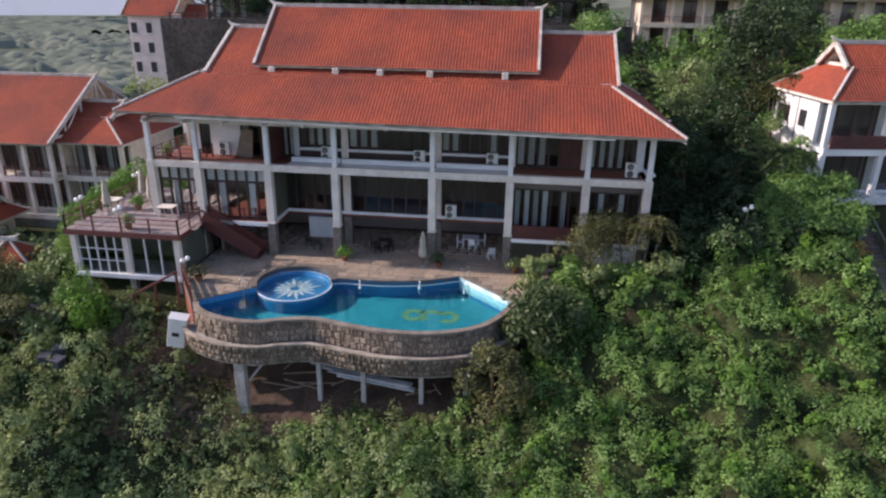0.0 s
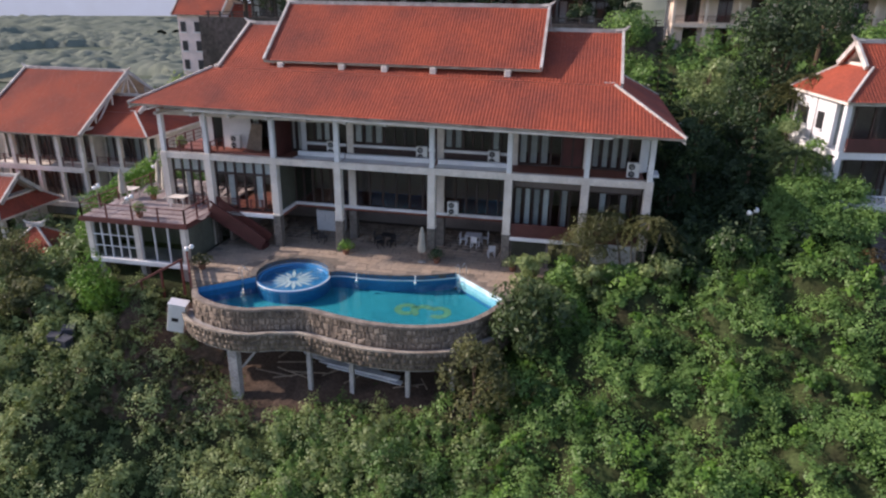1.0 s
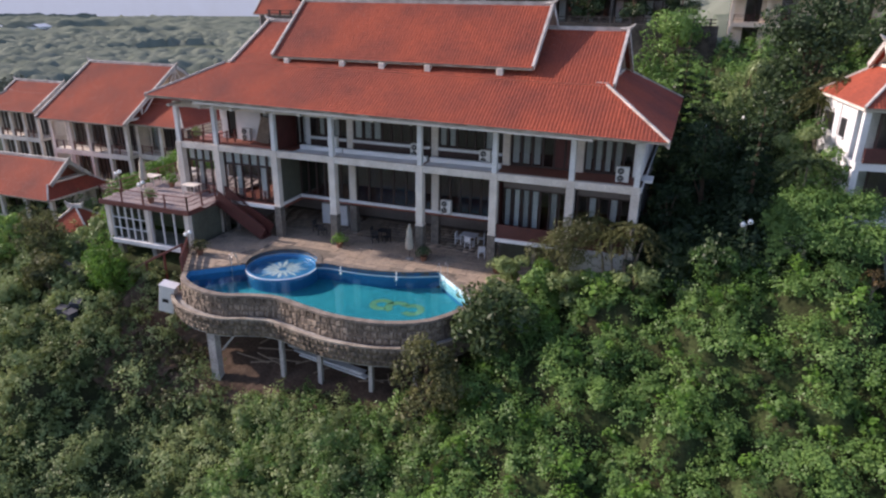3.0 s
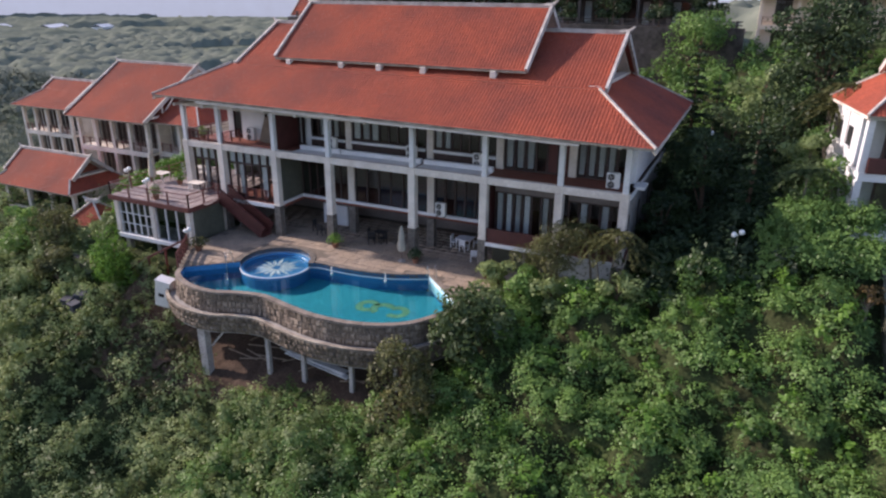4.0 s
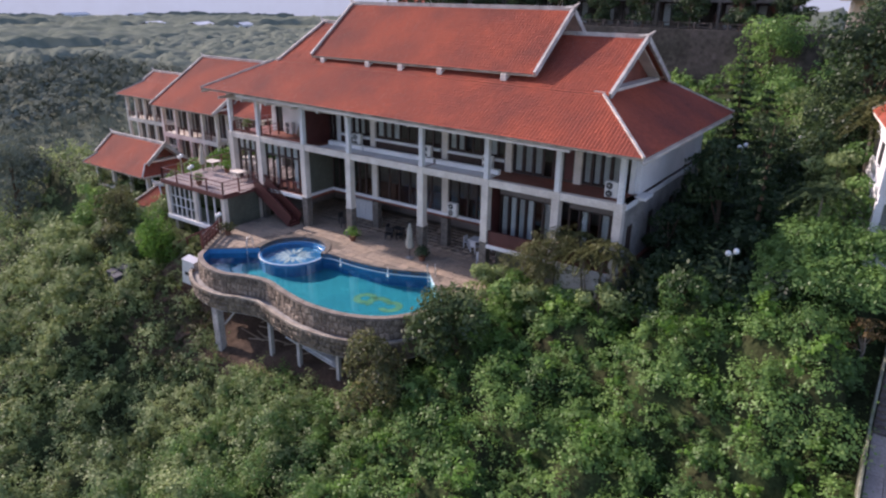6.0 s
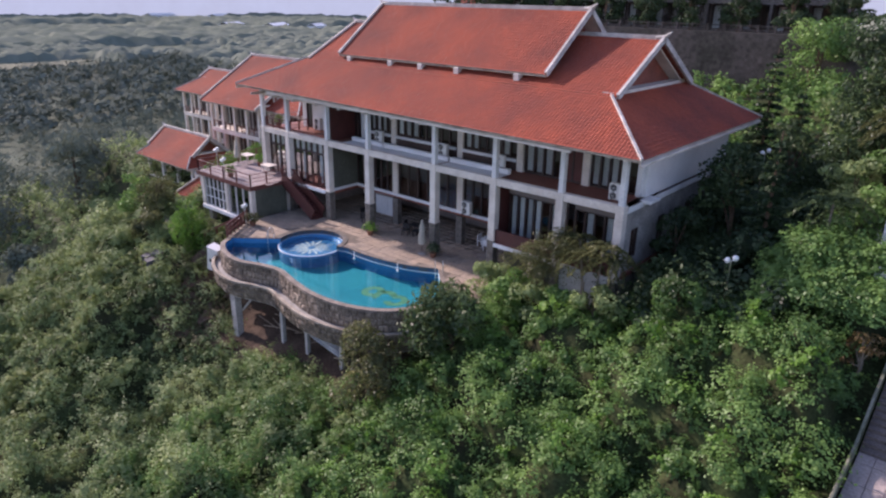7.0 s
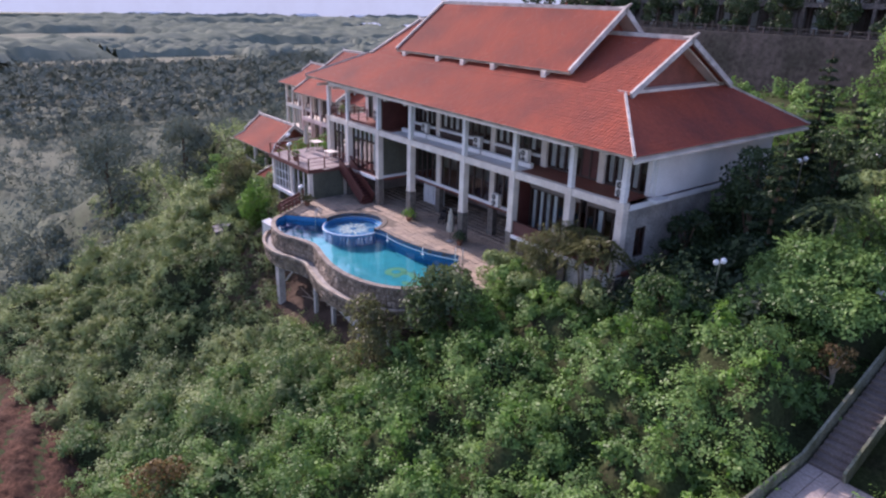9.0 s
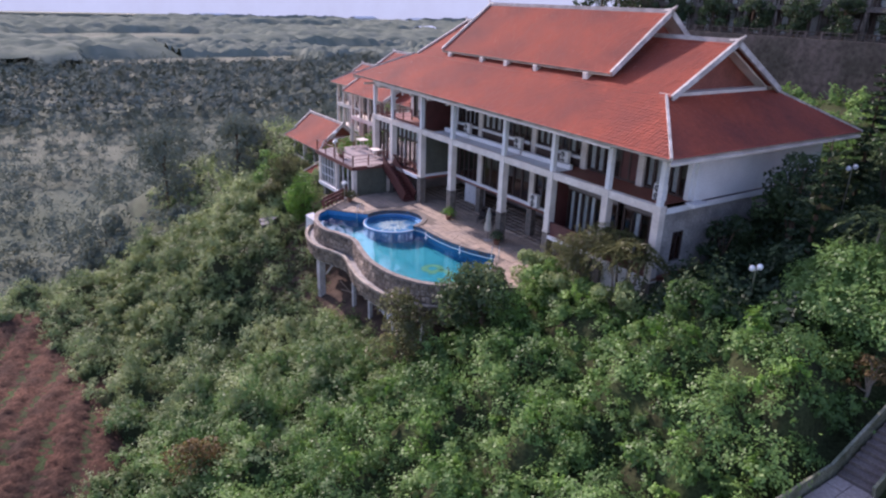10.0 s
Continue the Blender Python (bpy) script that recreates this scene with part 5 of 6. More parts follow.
tree("lime_tree", "feathery lime-green tree behind the house", 13.4, 38.0, 10.0, 3.4, L_VINE, 30, 200, 0.28, 0.22, 0.35, 12, base=5.0)
tree("garden_tree", "bright green tree rising behind the house", 7.2, 23.5, 9.3, 1.3, L_VINE, 16, 190, 0.24, 0.15, 0.5, 17, base=1.6)
tree("garden_tree", "mid-green garden tree behind the house", 19.6, 24.0, 8.0, 2.6, L_BUSH, 24, 190, 0.26, 0.2, 0.3, 13, base=3.4)
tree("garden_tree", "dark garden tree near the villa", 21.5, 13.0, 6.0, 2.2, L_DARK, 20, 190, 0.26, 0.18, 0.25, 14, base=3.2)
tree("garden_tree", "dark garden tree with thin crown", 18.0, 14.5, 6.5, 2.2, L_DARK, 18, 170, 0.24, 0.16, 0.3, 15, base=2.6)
tree("garden_tree", "dark garden tree below the guest house", 31.5, 34.0, 9.0, 3.4, L_DARK, 26, 200, 0.32, 0.25, 0.3, 16)
tree("garden_tree", "green garden tree on the bank", 35.0, 24.0, 8.0, 3.2, L_VINE, 24, 190, 0.3, 0.2, 0.3, 18)
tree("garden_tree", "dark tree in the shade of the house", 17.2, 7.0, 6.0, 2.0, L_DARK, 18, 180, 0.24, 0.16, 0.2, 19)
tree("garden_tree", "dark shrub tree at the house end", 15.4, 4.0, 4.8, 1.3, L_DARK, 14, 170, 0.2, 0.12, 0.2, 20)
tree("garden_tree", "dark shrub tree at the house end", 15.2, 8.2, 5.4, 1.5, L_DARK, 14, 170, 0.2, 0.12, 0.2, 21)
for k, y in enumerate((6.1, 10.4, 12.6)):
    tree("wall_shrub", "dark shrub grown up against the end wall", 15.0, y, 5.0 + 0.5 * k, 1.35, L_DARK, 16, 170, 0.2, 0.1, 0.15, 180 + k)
conifer("conifer", "tall dark conifer with tiered boughs", 15.1, 18.2, 12.1, 1.9, 31, base=2.0)
conifer("conifer", "tall dark conifer with tiered boughs", 19.9, 3.9, 8.3, 1.4, 32, base=2.6)
conifer("conifer", "dark conifer behind the house", 16.6, 21.0, 9.0, 1.7, 33, base=2.2)
palm("fan_palm", "broad green palm on the bank", 22.7, 4.3, 4.6, 2.2, 16, 41, L_GLOSSY, base=3.2)
palm("clump_palm", "clump of slender yellow-stemmed palms", 24.3, 11.6, 8.2, 1.9, 8, 42, L_OLIVE, base=4.0, stems=5)
# trees in L_FAR have the valley haze mixed into their leaf colour
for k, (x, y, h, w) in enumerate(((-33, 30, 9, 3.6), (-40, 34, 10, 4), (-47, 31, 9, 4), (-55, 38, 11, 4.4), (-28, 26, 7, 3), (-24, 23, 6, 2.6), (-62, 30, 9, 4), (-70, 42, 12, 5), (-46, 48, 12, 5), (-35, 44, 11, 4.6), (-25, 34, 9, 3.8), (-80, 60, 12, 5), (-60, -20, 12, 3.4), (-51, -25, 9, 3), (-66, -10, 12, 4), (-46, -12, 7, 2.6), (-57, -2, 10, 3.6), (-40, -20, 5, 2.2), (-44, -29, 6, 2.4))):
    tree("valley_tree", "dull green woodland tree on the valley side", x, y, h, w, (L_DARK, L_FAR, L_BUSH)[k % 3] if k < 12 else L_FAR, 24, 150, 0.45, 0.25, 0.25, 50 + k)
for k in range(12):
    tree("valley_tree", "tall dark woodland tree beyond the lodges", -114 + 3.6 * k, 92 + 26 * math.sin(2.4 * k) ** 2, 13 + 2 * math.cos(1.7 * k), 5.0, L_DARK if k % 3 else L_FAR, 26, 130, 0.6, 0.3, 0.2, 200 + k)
for k in range(9):
    tree("roadside_tree", "dark clipped roadside tree above the wall", -30 + 5.4 * k, 47.5, 4.2, 1.9, L_DARK, 14, 150, 0.32, 0.14, 0.3, 70 + k, base=13.3)
for k, (x, y, h, w) in enumerate(((-27.2, -1.6, 2.6, 1.3), (-24.6, -8.4, 2.6, 1.3), (-31.2, -5.8, 3.4, 1.7), (-33.5, -2.5, 2.0, 1.4), (-38.0, 0.0, 2.2, 1.6), (-29.0, 5.6, 3.6, 1.6))):
    tree("bank_shrub", "grey-green shrub tree on the terrace bank", x, y, h, w, (L_BUSH, L_OLIVE, L_VINE)[k % 3], 15, 180, 0.24, 0.09, 0.15, 170 + k)
for k, (x, y, h, w) in enumerate(((23.7, 5.4, 4.9, 1.5), (22.9, 8.2, 5.2, 1.7), (23.0, 10.4, 5.4, 1.6), (22.6, 11.5, 4.0, 1.7))):
    tree("garden_shrub", "leafy green shrub at the foot of the villa", x, y, h, w, (L_VINE, L_BUSH)[k % 2], 14, 190, 0.22, 0.08, 0.12, 120 + k)
# creeper-covered bank before the villa
n = 100
cx, cy = rng.uniform(21.2, 26.2, n), rng.uniform(-0.6, 3.4, n)
cz = 4.2 + 1.5 * ease(-0.6, 2.2, cy) + rng.uniform(-0.3, 0.5, n) - 0.9 * (1 - ease(21.2, 22.6, cx))
cr = rng.uniform(0.7, 1.25, n)
v, f = shoots(np.stack([cx, cy, cz], 1), np.stack([cr, cr, cr], 1), 330, 0.17, rng)
tagged(raw("creeper_bank", v, f, L_VINE), "green creepers heaped over the bank below the villa", "creepers", kind="stuff")
tree("bare_shrub", "thin pinkish half-bare shrub on the bank", 26.0, -1.2, 2.0, 0.7, L_DRY, 12, 60, 0.14, 0.07, 0.2, 161, limbs=12, bark=M_PALEBARK)
# hedge bank beside the terrace
hx = np.concatenate([rng.uniform(-26.2, -23.9, 90), rng.uniform(-24.2, -19.8, 40)])
hy = np.concatenate([rng.uniform(-3, 10, 90), rng.uniform(6.6, 8.8, 40)])
hz = rng.uniform(-0.8, 2.7, 130) + 0.1 * np.clip(hy, 0, 9)
v, f = cloud(np.stack([hx, hy, hz], 1), np.tile([0.75, 0.8, 0.7], (130, 1)), 220, 0.17, rng)
tagged(raw("hedge", v, f, L_BRIGHT), "bright green hedge bank beside the terrace", "hedge", kind="stuff")
# far woods in the valley, the haze over them put into pale leaf colours
def canopy(name, label, x0, x1, y0, y1, step, cell, tall, leaf, keep):
    """A closed roof of tree crowns seen from far off: one bump for each crown, sunk below the soil where keep is false."""
    X, Y = np.meshgrid(np.arange(x0, x1, step), np.arange(y0, y1, step))
    H = np.zeros(X.shape)
    ci, cj = np.floor(X / cell), np.floor(Y / cell)
    for di in (-1, 0, 1):
        for dj in (-1, 0, 1):
            a, b = ci + di, cj + dj
            h1, h2, h3 = (np.mod(np.sin(a * p + b * q) * 43758.5, 1.0) for p, q in ((12.99, 78.23), (39.35, 11.14), (73.16, 52.24)))
            d2 = ((X - (a + 0.15 + 0.7 * h1) * cell) ** 2 + (Y - (b + 0.15 + 0.7 * h2) * cell) ** 2) / ((0.55 + 0.4 * h3) * cell) ** 2
            H = np.maximum(H, (0.55 + 0.6 * h3) * np.sqrt(np.clip(1 - d2, 0, 1)))
    Z = ground_z(X, Y) + tall * (H + rng.normal(0, 0.12, X.shape)) * keep(X, Y) - np.where(keep(X, Y), 0.3, 1.5)
    idx = np.arange(X.size).reshape(X.shape)
    q = np.stack([idx[:-1, :-1], idx[:-1, 1:], idx[1:, 1:], idx[1:, :-1]], -1)
    ob = raw(name, np.stack([X, Y, Z], -1).reshape(-1, 3), q.reshape(-1, 4), leaf)
    return tagged(ob, label, "woods", kind="stuff")


def off_lodges(x, y):
    return ~((x > -72) & (y > -6) & (y < 32))


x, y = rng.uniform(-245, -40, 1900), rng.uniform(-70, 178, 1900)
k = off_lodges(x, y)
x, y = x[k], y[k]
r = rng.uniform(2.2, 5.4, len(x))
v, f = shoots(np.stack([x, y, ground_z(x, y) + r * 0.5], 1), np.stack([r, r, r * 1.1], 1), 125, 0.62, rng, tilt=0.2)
tagged(raw("far_woods", v, f, L_FAR), "grey-green woods in the valley, haze in their leaf colour", "woods", kind="stuff")
canopy("distant_woods", "distant woods on the plain, haze in their leaf colour", -620, 40, 95, 640, 3.2, 11.0, 7.0, L_HAZY,
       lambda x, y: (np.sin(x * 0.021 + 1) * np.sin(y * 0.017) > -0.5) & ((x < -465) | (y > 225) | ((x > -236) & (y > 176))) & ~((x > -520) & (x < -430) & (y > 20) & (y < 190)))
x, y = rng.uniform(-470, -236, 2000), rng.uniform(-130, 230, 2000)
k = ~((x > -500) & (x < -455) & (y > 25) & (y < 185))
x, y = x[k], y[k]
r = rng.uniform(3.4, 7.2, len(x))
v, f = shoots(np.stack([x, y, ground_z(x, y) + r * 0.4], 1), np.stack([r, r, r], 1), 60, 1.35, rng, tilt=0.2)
tagged(raw("valley_floor_woods", v, f, L_HAZY), "woods across the valley floor, haze in their leaf colour", "woods", kind="stuff")
canopy("plain_woods", "woods far out on the plain, haze in their leaf colour", -1300, -450, -380, 1000, 7.0, 22.0, 9.0, L_HAZY,
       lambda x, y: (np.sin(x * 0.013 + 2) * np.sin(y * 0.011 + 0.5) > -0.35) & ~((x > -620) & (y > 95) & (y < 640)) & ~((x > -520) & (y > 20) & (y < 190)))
# pale sheds far out on the plain
for k, (x, y, w, d, a) in enumerate(((-850, 520, 42, 16, 30), (-800, 560, 55, 16, 33), (-760, 600, 30, 14, 24), (-1250, 620, 60, 20, 20), (-1180, 700, 40, 20, 28), (-1300, 330, 60, 24, 12))):
    z = float(ground_z(x, y))
    sh = thing("far_shed", "long pale shed with a bluish sheet roof on the plain", "shed", "sheds on the plain", at=pose(x, y, z, 0, 0, a + 90))
    part("wall", boxed(-w / 2, w / 2, -d / 2, d / 2, -1, 7), M_WHITE, sh)
    for sy in (-1, 1):
        part("roof", slab4((-w / 2 - 1, sy * (d / 2 + 1), 6.8), (w / 2 + 1, sy * (d / 2 + 1), 6.8), (w / 2 + 1, 0, 10), (-w / 2 - 1, 0, 10), 0.3), M_PIPE, sh)
    for q in range(4):
        part("door", boxed(-w * 0.4 + q * w * 0.22, -w * 0.4 + q * w * 0.22 + 4, -d / 2 - 0.15, -d / 2 + 0.1, -1, 4.5), M_DARKWOOD, sh)
# terraced fields on the valley floor, distant haze put into their pale colours
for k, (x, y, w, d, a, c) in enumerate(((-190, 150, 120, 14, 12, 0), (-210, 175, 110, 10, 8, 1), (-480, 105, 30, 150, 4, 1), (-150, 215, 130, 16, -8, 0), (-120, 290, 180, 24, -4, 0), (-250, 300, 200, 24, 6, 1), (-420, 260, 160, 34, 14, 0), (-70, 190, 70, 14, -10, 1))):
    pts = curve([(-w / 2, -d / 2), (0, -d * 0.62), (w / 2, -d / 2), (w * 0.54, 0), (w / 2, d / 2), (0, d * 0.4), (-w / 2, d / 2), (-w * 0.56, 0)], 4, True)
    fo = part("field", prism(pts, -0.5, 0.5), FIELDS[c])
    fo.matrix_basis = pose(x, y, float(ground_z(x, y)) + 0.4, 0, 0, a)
    tagged(fo, "terraced green field on the valley floor, haze in its pale colour", "field", "valley fields", kind="structure")
# low far hills; their morning haze is painted as a pale, glowing colour
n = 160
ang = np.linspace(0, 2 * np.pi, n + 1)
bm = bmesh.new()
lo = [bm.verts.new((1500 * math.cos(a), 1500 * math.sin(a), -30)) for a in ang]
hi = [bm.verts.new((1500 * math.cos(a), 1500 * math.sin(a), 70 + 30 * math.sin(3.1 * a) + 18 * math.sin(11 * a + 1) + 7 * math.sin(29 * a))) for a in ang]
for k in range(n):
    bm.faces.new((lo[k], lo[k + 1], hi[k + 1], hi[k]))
tagged(part("backdrop", bm, M_HAZE), "far hills with haze put into their pale glow", "backdrop", kind="structure")

# ploughed field
fx, fy = np.meshgrid(np.linspace(-30, 8, 150), np.linspace(-48, -23.5, 110))
fz = ground_z(fx, fy) + 0.12 + 0.13 * np.sin(2.6 * (fx * 0.35 + fy) + 0.6 * np.sin(fx * 0.5)) + rng.normal(0, 0.07, fx.shape)
inside = (fy < -24.9 + 0.15 * fx) & (fx < -2.6 - (fy + 25.3) * 0.9) & (fx > -28)
fz = np.where(inside, fz, ground_z(fx, fy) - 0.4)
idx = np.arange(fx.size).reshape(fx.shape)
field = raw("ploughed_field", np.stack([fx, fy, fz], -1).reshape(-1, 3), np.stack([idx[:-1, :-1], idx[:-1, 1:], idx[1:, 1:], idx[1:, :-1]], -1).reshape(-1, 4),
            mat("red soil", (0.092, 0.047, 0.03), 0.95, 0.55, 0.5, 5, 0.9, other=(0.042, 0.026, 0.019)))
tagged(field, "bare reddish ploughed soil", "field", kind="structure")


# ---- things round the house ----
def air_conditioner(m, label, two=True):
    t = thing("air_conditioner", label, "air conditioner", "outdoor units on the verandas", at=m)
    h = 0.98 if two else 0.75
    part("casing", boxed(-0.38, 0.38, -0.16, 0.16, 0.06, h, 0.03), M_AC, t)
    for z in ((0.29, 0.74) if two else (0.4,)):
        fan = part("fan_grille", lathe([(0.2, 0.0), (0.2, 0.02), (0.16, 0.03), (0.05, 0.03)], 18), M_BLACK, t, "black round fan grille")
        fan.matrix_basis = pose(-0.1, -0.162, z, 90, 0, 0)
        for j in range(3):
            part("guard_bar", boxed(-0.19, 0.19, -0.006, 0.006, 0.031, 0.04), M_AC, fan).matrix_basis = pose(0, 0, 0, 0, 0, 60 * j)
    for x in (-0.28, 0.28):
        part("foot", boxed(x - 0.05, x + 0.05, -0.15, 0.15, 0.0, 0.06), M_BLACK, t)
    return t


big = air_conditioner(pose(12.6, 1.3, UP), "white twin-fan air conditioner unit on the veranda")
for x, y, z in ((-1.2, 2.45, UP + 0.0), (3.7, 2.45, UP), (-7.6, 2.45, UP), (-15.0, 2.6, UP), (1.0, 2.5, MID + 0.12)):
    copy_thing(big, pose(x, y, z))


def umbrella(m, h=2.5):
    t = thing("closed_parasol", "furled grey-beige canvas parasol on a stand", "parasol", "furled parasols", at=m)
    part("pole", tube(bmesh.new(), [(0, 0, 0.1), (0, 0, h + 0.05)], [0.025, 0.025], 8), M_DARKWOOD, t)
    bm = bmesh.new()
    sides = 16
    rings = [[bm.verts.new(((r * (1 + 0.28 * (k % 2)) * math.cos(6.283 * k / sides)), (r * (1 + 0.28 * (k % 2)) * math.sin(6.283 * k / sides)), z)) for k in range(sides)]
             for r, z in ((0.2, 0.75), (0.24, 1.0), (0.17, 1.55), (0.15, 2.0), (0.04, h))]
    for u, v in zip(rings, rings[1:]):
        for k in range(sides):
            bm.faces.new((u[k], u[(k + 1) % sides], v[(k + 1) % sides], v[k]))
    part("canopy", bm, M_CANVAS, t, smooth=True)
    part("base_plate", lathe([(0.28, 0.0), (0.28, 0.07), (0.08, 0.12)], 16), M_CONC, t)
    return t


um = umbrella(pose(-0.5, -0.45, DECK))
for x, y, z in ((-22.4, -0.6, TZ), (-20.2, 1.2, TZ), (-21.6, 2.6, TZ)):
    copy_thing(um, pose(x, y, z, 0, 0, 37 * x))


def table(m, label, top, r=0.5):
    t = thing("table", label, "table", "outdoor tables", at=m)
    part("tabletop", boxed(-r, r, -r * 0.8, r * 0.8, 0.7, 0.75, 0.015), top, t)
    for sx in (-1, 1):
        for sy in (-1, 1):
            part("leg", boxed(sx * (r - 0.1) - 0.03, sx * (r - 0.1) + 0.03, sy * (r * 0.8 - 0.1) - 0.03, sy * (r * 0.8 - 0.1) + 0.03, 0, 0.7), top, t)
    return t


def chair(m, label, top):
    t = thing("chair", label, "chair", "outdoor chairs", at=m)
    part("seat", boxed(-0.24, 0.24, -0.24, 0.24, 0.42, 0.46, 0.01), top, t)
    part("backrest", boxed(-0.24, 0.24, 0.2, 0.25, 0.5, 0.9, 0.01), top, t)
    for sx in (-1, 1):
        for sy in (-1, 1):
            part("leg", boxed(sx * 0.21 - 0.025, sx * 0.21 + 0.025, sy * 0.21 - 0.025, sy * 0.21 + 0.025, 0, 0.42 if sy < 0 else 0.9), top, t)
    return t


tb = table(pose(-18.2, -0.3, TZ), "low table with a pale grey top on the terrace", M_PAINT, 0.6)
for x, y, a in ((-21.6, 3.4, 10), (-22.8, 0.6, 0), (-19.8, 2.4, 25)):
    copy_thing(tb, pose(x, y, TZ, 0, 0, a))
table(pose(2.3, 3.8, DECK), "white table under the veranda", M_WHITE, 0.6)
wc = chair(pose(3.9, 1.6, DECK, 0, 0, 200), "white painted chair on the deck", M_WHITE)
for x, y, a in ((1.6, 3.6, 90), (3.1, 4.1, -80), (2.5, 3.1, 170)):
    copy_thing(wc, pose(x, y, DECK, 0, 0, a))
dc = chair(pose(-4.0, 1.5, DECK, 0, 0, 30), "dark metal chair under the house", M_BLACK)
for x, y, a in ((-3.3, 1.9, -40), (-4.4, 2.2, 100), (-8.3, 1.5, 180), (-9.1, 2.1, 90)):
    copy_thing(dc, pose(x, y, DECK, 0, 0, a))
table(pose(-3.7, 2.3, DECK), "dark table under the house", M_BLACK, 0.45)
cup = thing("white_cupboard", "plain white cupboard under the house", "cupboard", at=pose(-8.6, 4.2, DECK))
part("body", boxed(-1.1, 1.1, -0.3, 0.3, 0.05, 1.65, 0.02), M_WHITE, cup)
for k in range(3):
    d = part("door", boxed(-1.05 + k * 0.71, -0.38 + k * 0.71, -0.33, -0.3, 0.1, 1.6, 0.008), M_WHITE, cup)
    part("handle", boxed(-0.45 + k * 0.71, -0.42 + k * 0.71, -0.36, -0.33, 0.8, 0.95), M_STEEL, d)
# leaning panels on the upper balcony
for k in range(3):
    pn = part("leaning_panel", boxed(-0.3, 0.3, -0.03, 0.03, 0, 1.9, 0.01), M_PLANK)
    pn.matrix_basis = pose(-13.9 + 0.35 * k, 2.5 - 0.1 * k, UP, -9, 14 - 6 * k, 0)
    tagged(pn, "grey-brown board leaning on the veranda wall", "board", "leaning boards")


def lamp_post(m, h, label):
    t = thing("globe_lamp", label, "lamp", "garden lamps", at=m)
    part("pole", tube(bmesh.new(), [(0, 0, 0), (0, 0, h)], [0.05, 0.035], 8), M_STEEL, t)
    part("arm", bar((-0.16, 0, h - 0.12), (0.16, 0, h + 0.02), 0.02), M_STEEL, t)
    for x, z in ((-0.18, h - 0.05), (0.18, h + 0.14)):
        g = part("globe", lathe([(0.05, -0.15), (0.12, -0.1), (0.155, 0), (0.12, 0.1), (0.03, 0.155)], 14), M_GLOBE, t, "white glass globe", smooth=True)
        g.location = (x, 0, z)
    return t


lamp_post(pose(19.65, 0.05, float(ground_z(19.65, 0.05))), 5.0 - float(ground_z(19.65, 0.05)), "tall garden lamp with two white globes")
l2 = lamp_post(pose(-14.65, -5.2, DECK), 1.45, "short lamp with two white globes by the pool")
for x, y, z in ((-23.4, 4.8, TZ - 0.1), (-23.4, -2.0, TZ), (-19.6, -3.7, TZ)):
    copy_thing(l2, pose(x, y, z))
for x, y in ((19.5, 16.5), (16.8, 13.2), (26.5, 17.5)):
    z = float(ground_z(x, y))
    lamp_post(pose(x, y, z), 4.2, "garden lamp with white globes among trees")


def pot_plant(m, label, leaf, size, seed):
    t = thing("potted_plant", label, "plant", "potted plants", at=m)
    part("pot", lathe([(0.16, 0), (0.24, 0.3), (0.26, 0.36), (0.22, 0.36), (0.2, 0.3)], 14), M_POT, t)
    r = np.random.default_rng(seed)
    v, f = cloud(np.array([[0, 0, 0.75], [0.15, 0.1, 0.6], [-0.15, -0.05, 0.62]]) * [size, size, 1], np.tile([0.3 * size, 0.3 * size, 0.35], (3, 1)), 90, 0.16, r, low=-0.7)
    raw("foliage", v, f, leaf, t)
    return t


for k, (x, y, z, lf, sz) in enumerate(((-14.0, -5.0, DECK, L_OLIVE, 1.5), (-5.9, -0.3, DECK, L_BRIGHT, 1.2), (0.5, -0.4, DECK, L_DARK, 1.1), (-19.3, -3.3, TZ, L_BUSH, 1.0), (-20.9, 0.6, TZ, L_BRIGHT, 1.2), (-18.4, 1.1, UP, L_BUSH, 0.8), (5.6, -0.6, DECK, L_BUSH, 1.4))):
    pot_plant(pose(x, y, z), "leafy plant in a clay pot", lf, sz, 90 + k)

# pool ladders
def ladder(m):
    t = thing("pool_ladder", "bright steel pool ladder at the pool edge", "ladder", "pool ladders", at=m)
    for x in (-0.25, 0.25):
        part("rail", tube(bmesh.new(), [(x, 0.35, 0.0), (x, 0.3, 0.6), (x, 0.1, 0.78), (x, -0.1, 0.6), (x, -0.12, -1.2)], [0.024] * 5, 7), M_STEEL, t)
    for z in (-0.3, -0.6, -0.9):
        part("tread", boxed(-0.25, 0.25, -0.17, -0.09, z - 0.015, z + 0.015), M_STEEL, t)
    return t


lad = ladder(pose(2.55, -2.1, DECK, 0, 0, -135 + 180))
copy_thing(lad, pose(-10.8, -5.75, DECK, 0, 0, 138 + 180))
# red timber screen at the left tip of the pool
screen = thing("timber_screen", "red-brown timber rail screen at the pool tip", "fence")
for k in range(7):
    f = k / 6
    x, y = -15.2 + 2.1 * f, -4.7 - 3.1 * f
    part("post", boxed(x - 0.05, x + 0.05, y - 0.05, y + 0.05, DECK, DECK + 1.0), M_RAIL, screen)
for z in (0.3, 0.6, 0.9):
    part("board", beam_between((-15.25, -4.65, DECK + z), (-13.05, -7.85, DECK + z), 0.05, 0.2), M_RAIL, screen)
rail2 = thing("sloping_rail", "red-brown sloping handrail down the bank", "rail")
part("handrail", beam_between((-15.4, -5.0, 0.6), (-19.5, -6.2, -1.6), 0.12, 0.14), M_RAIL, rail2)
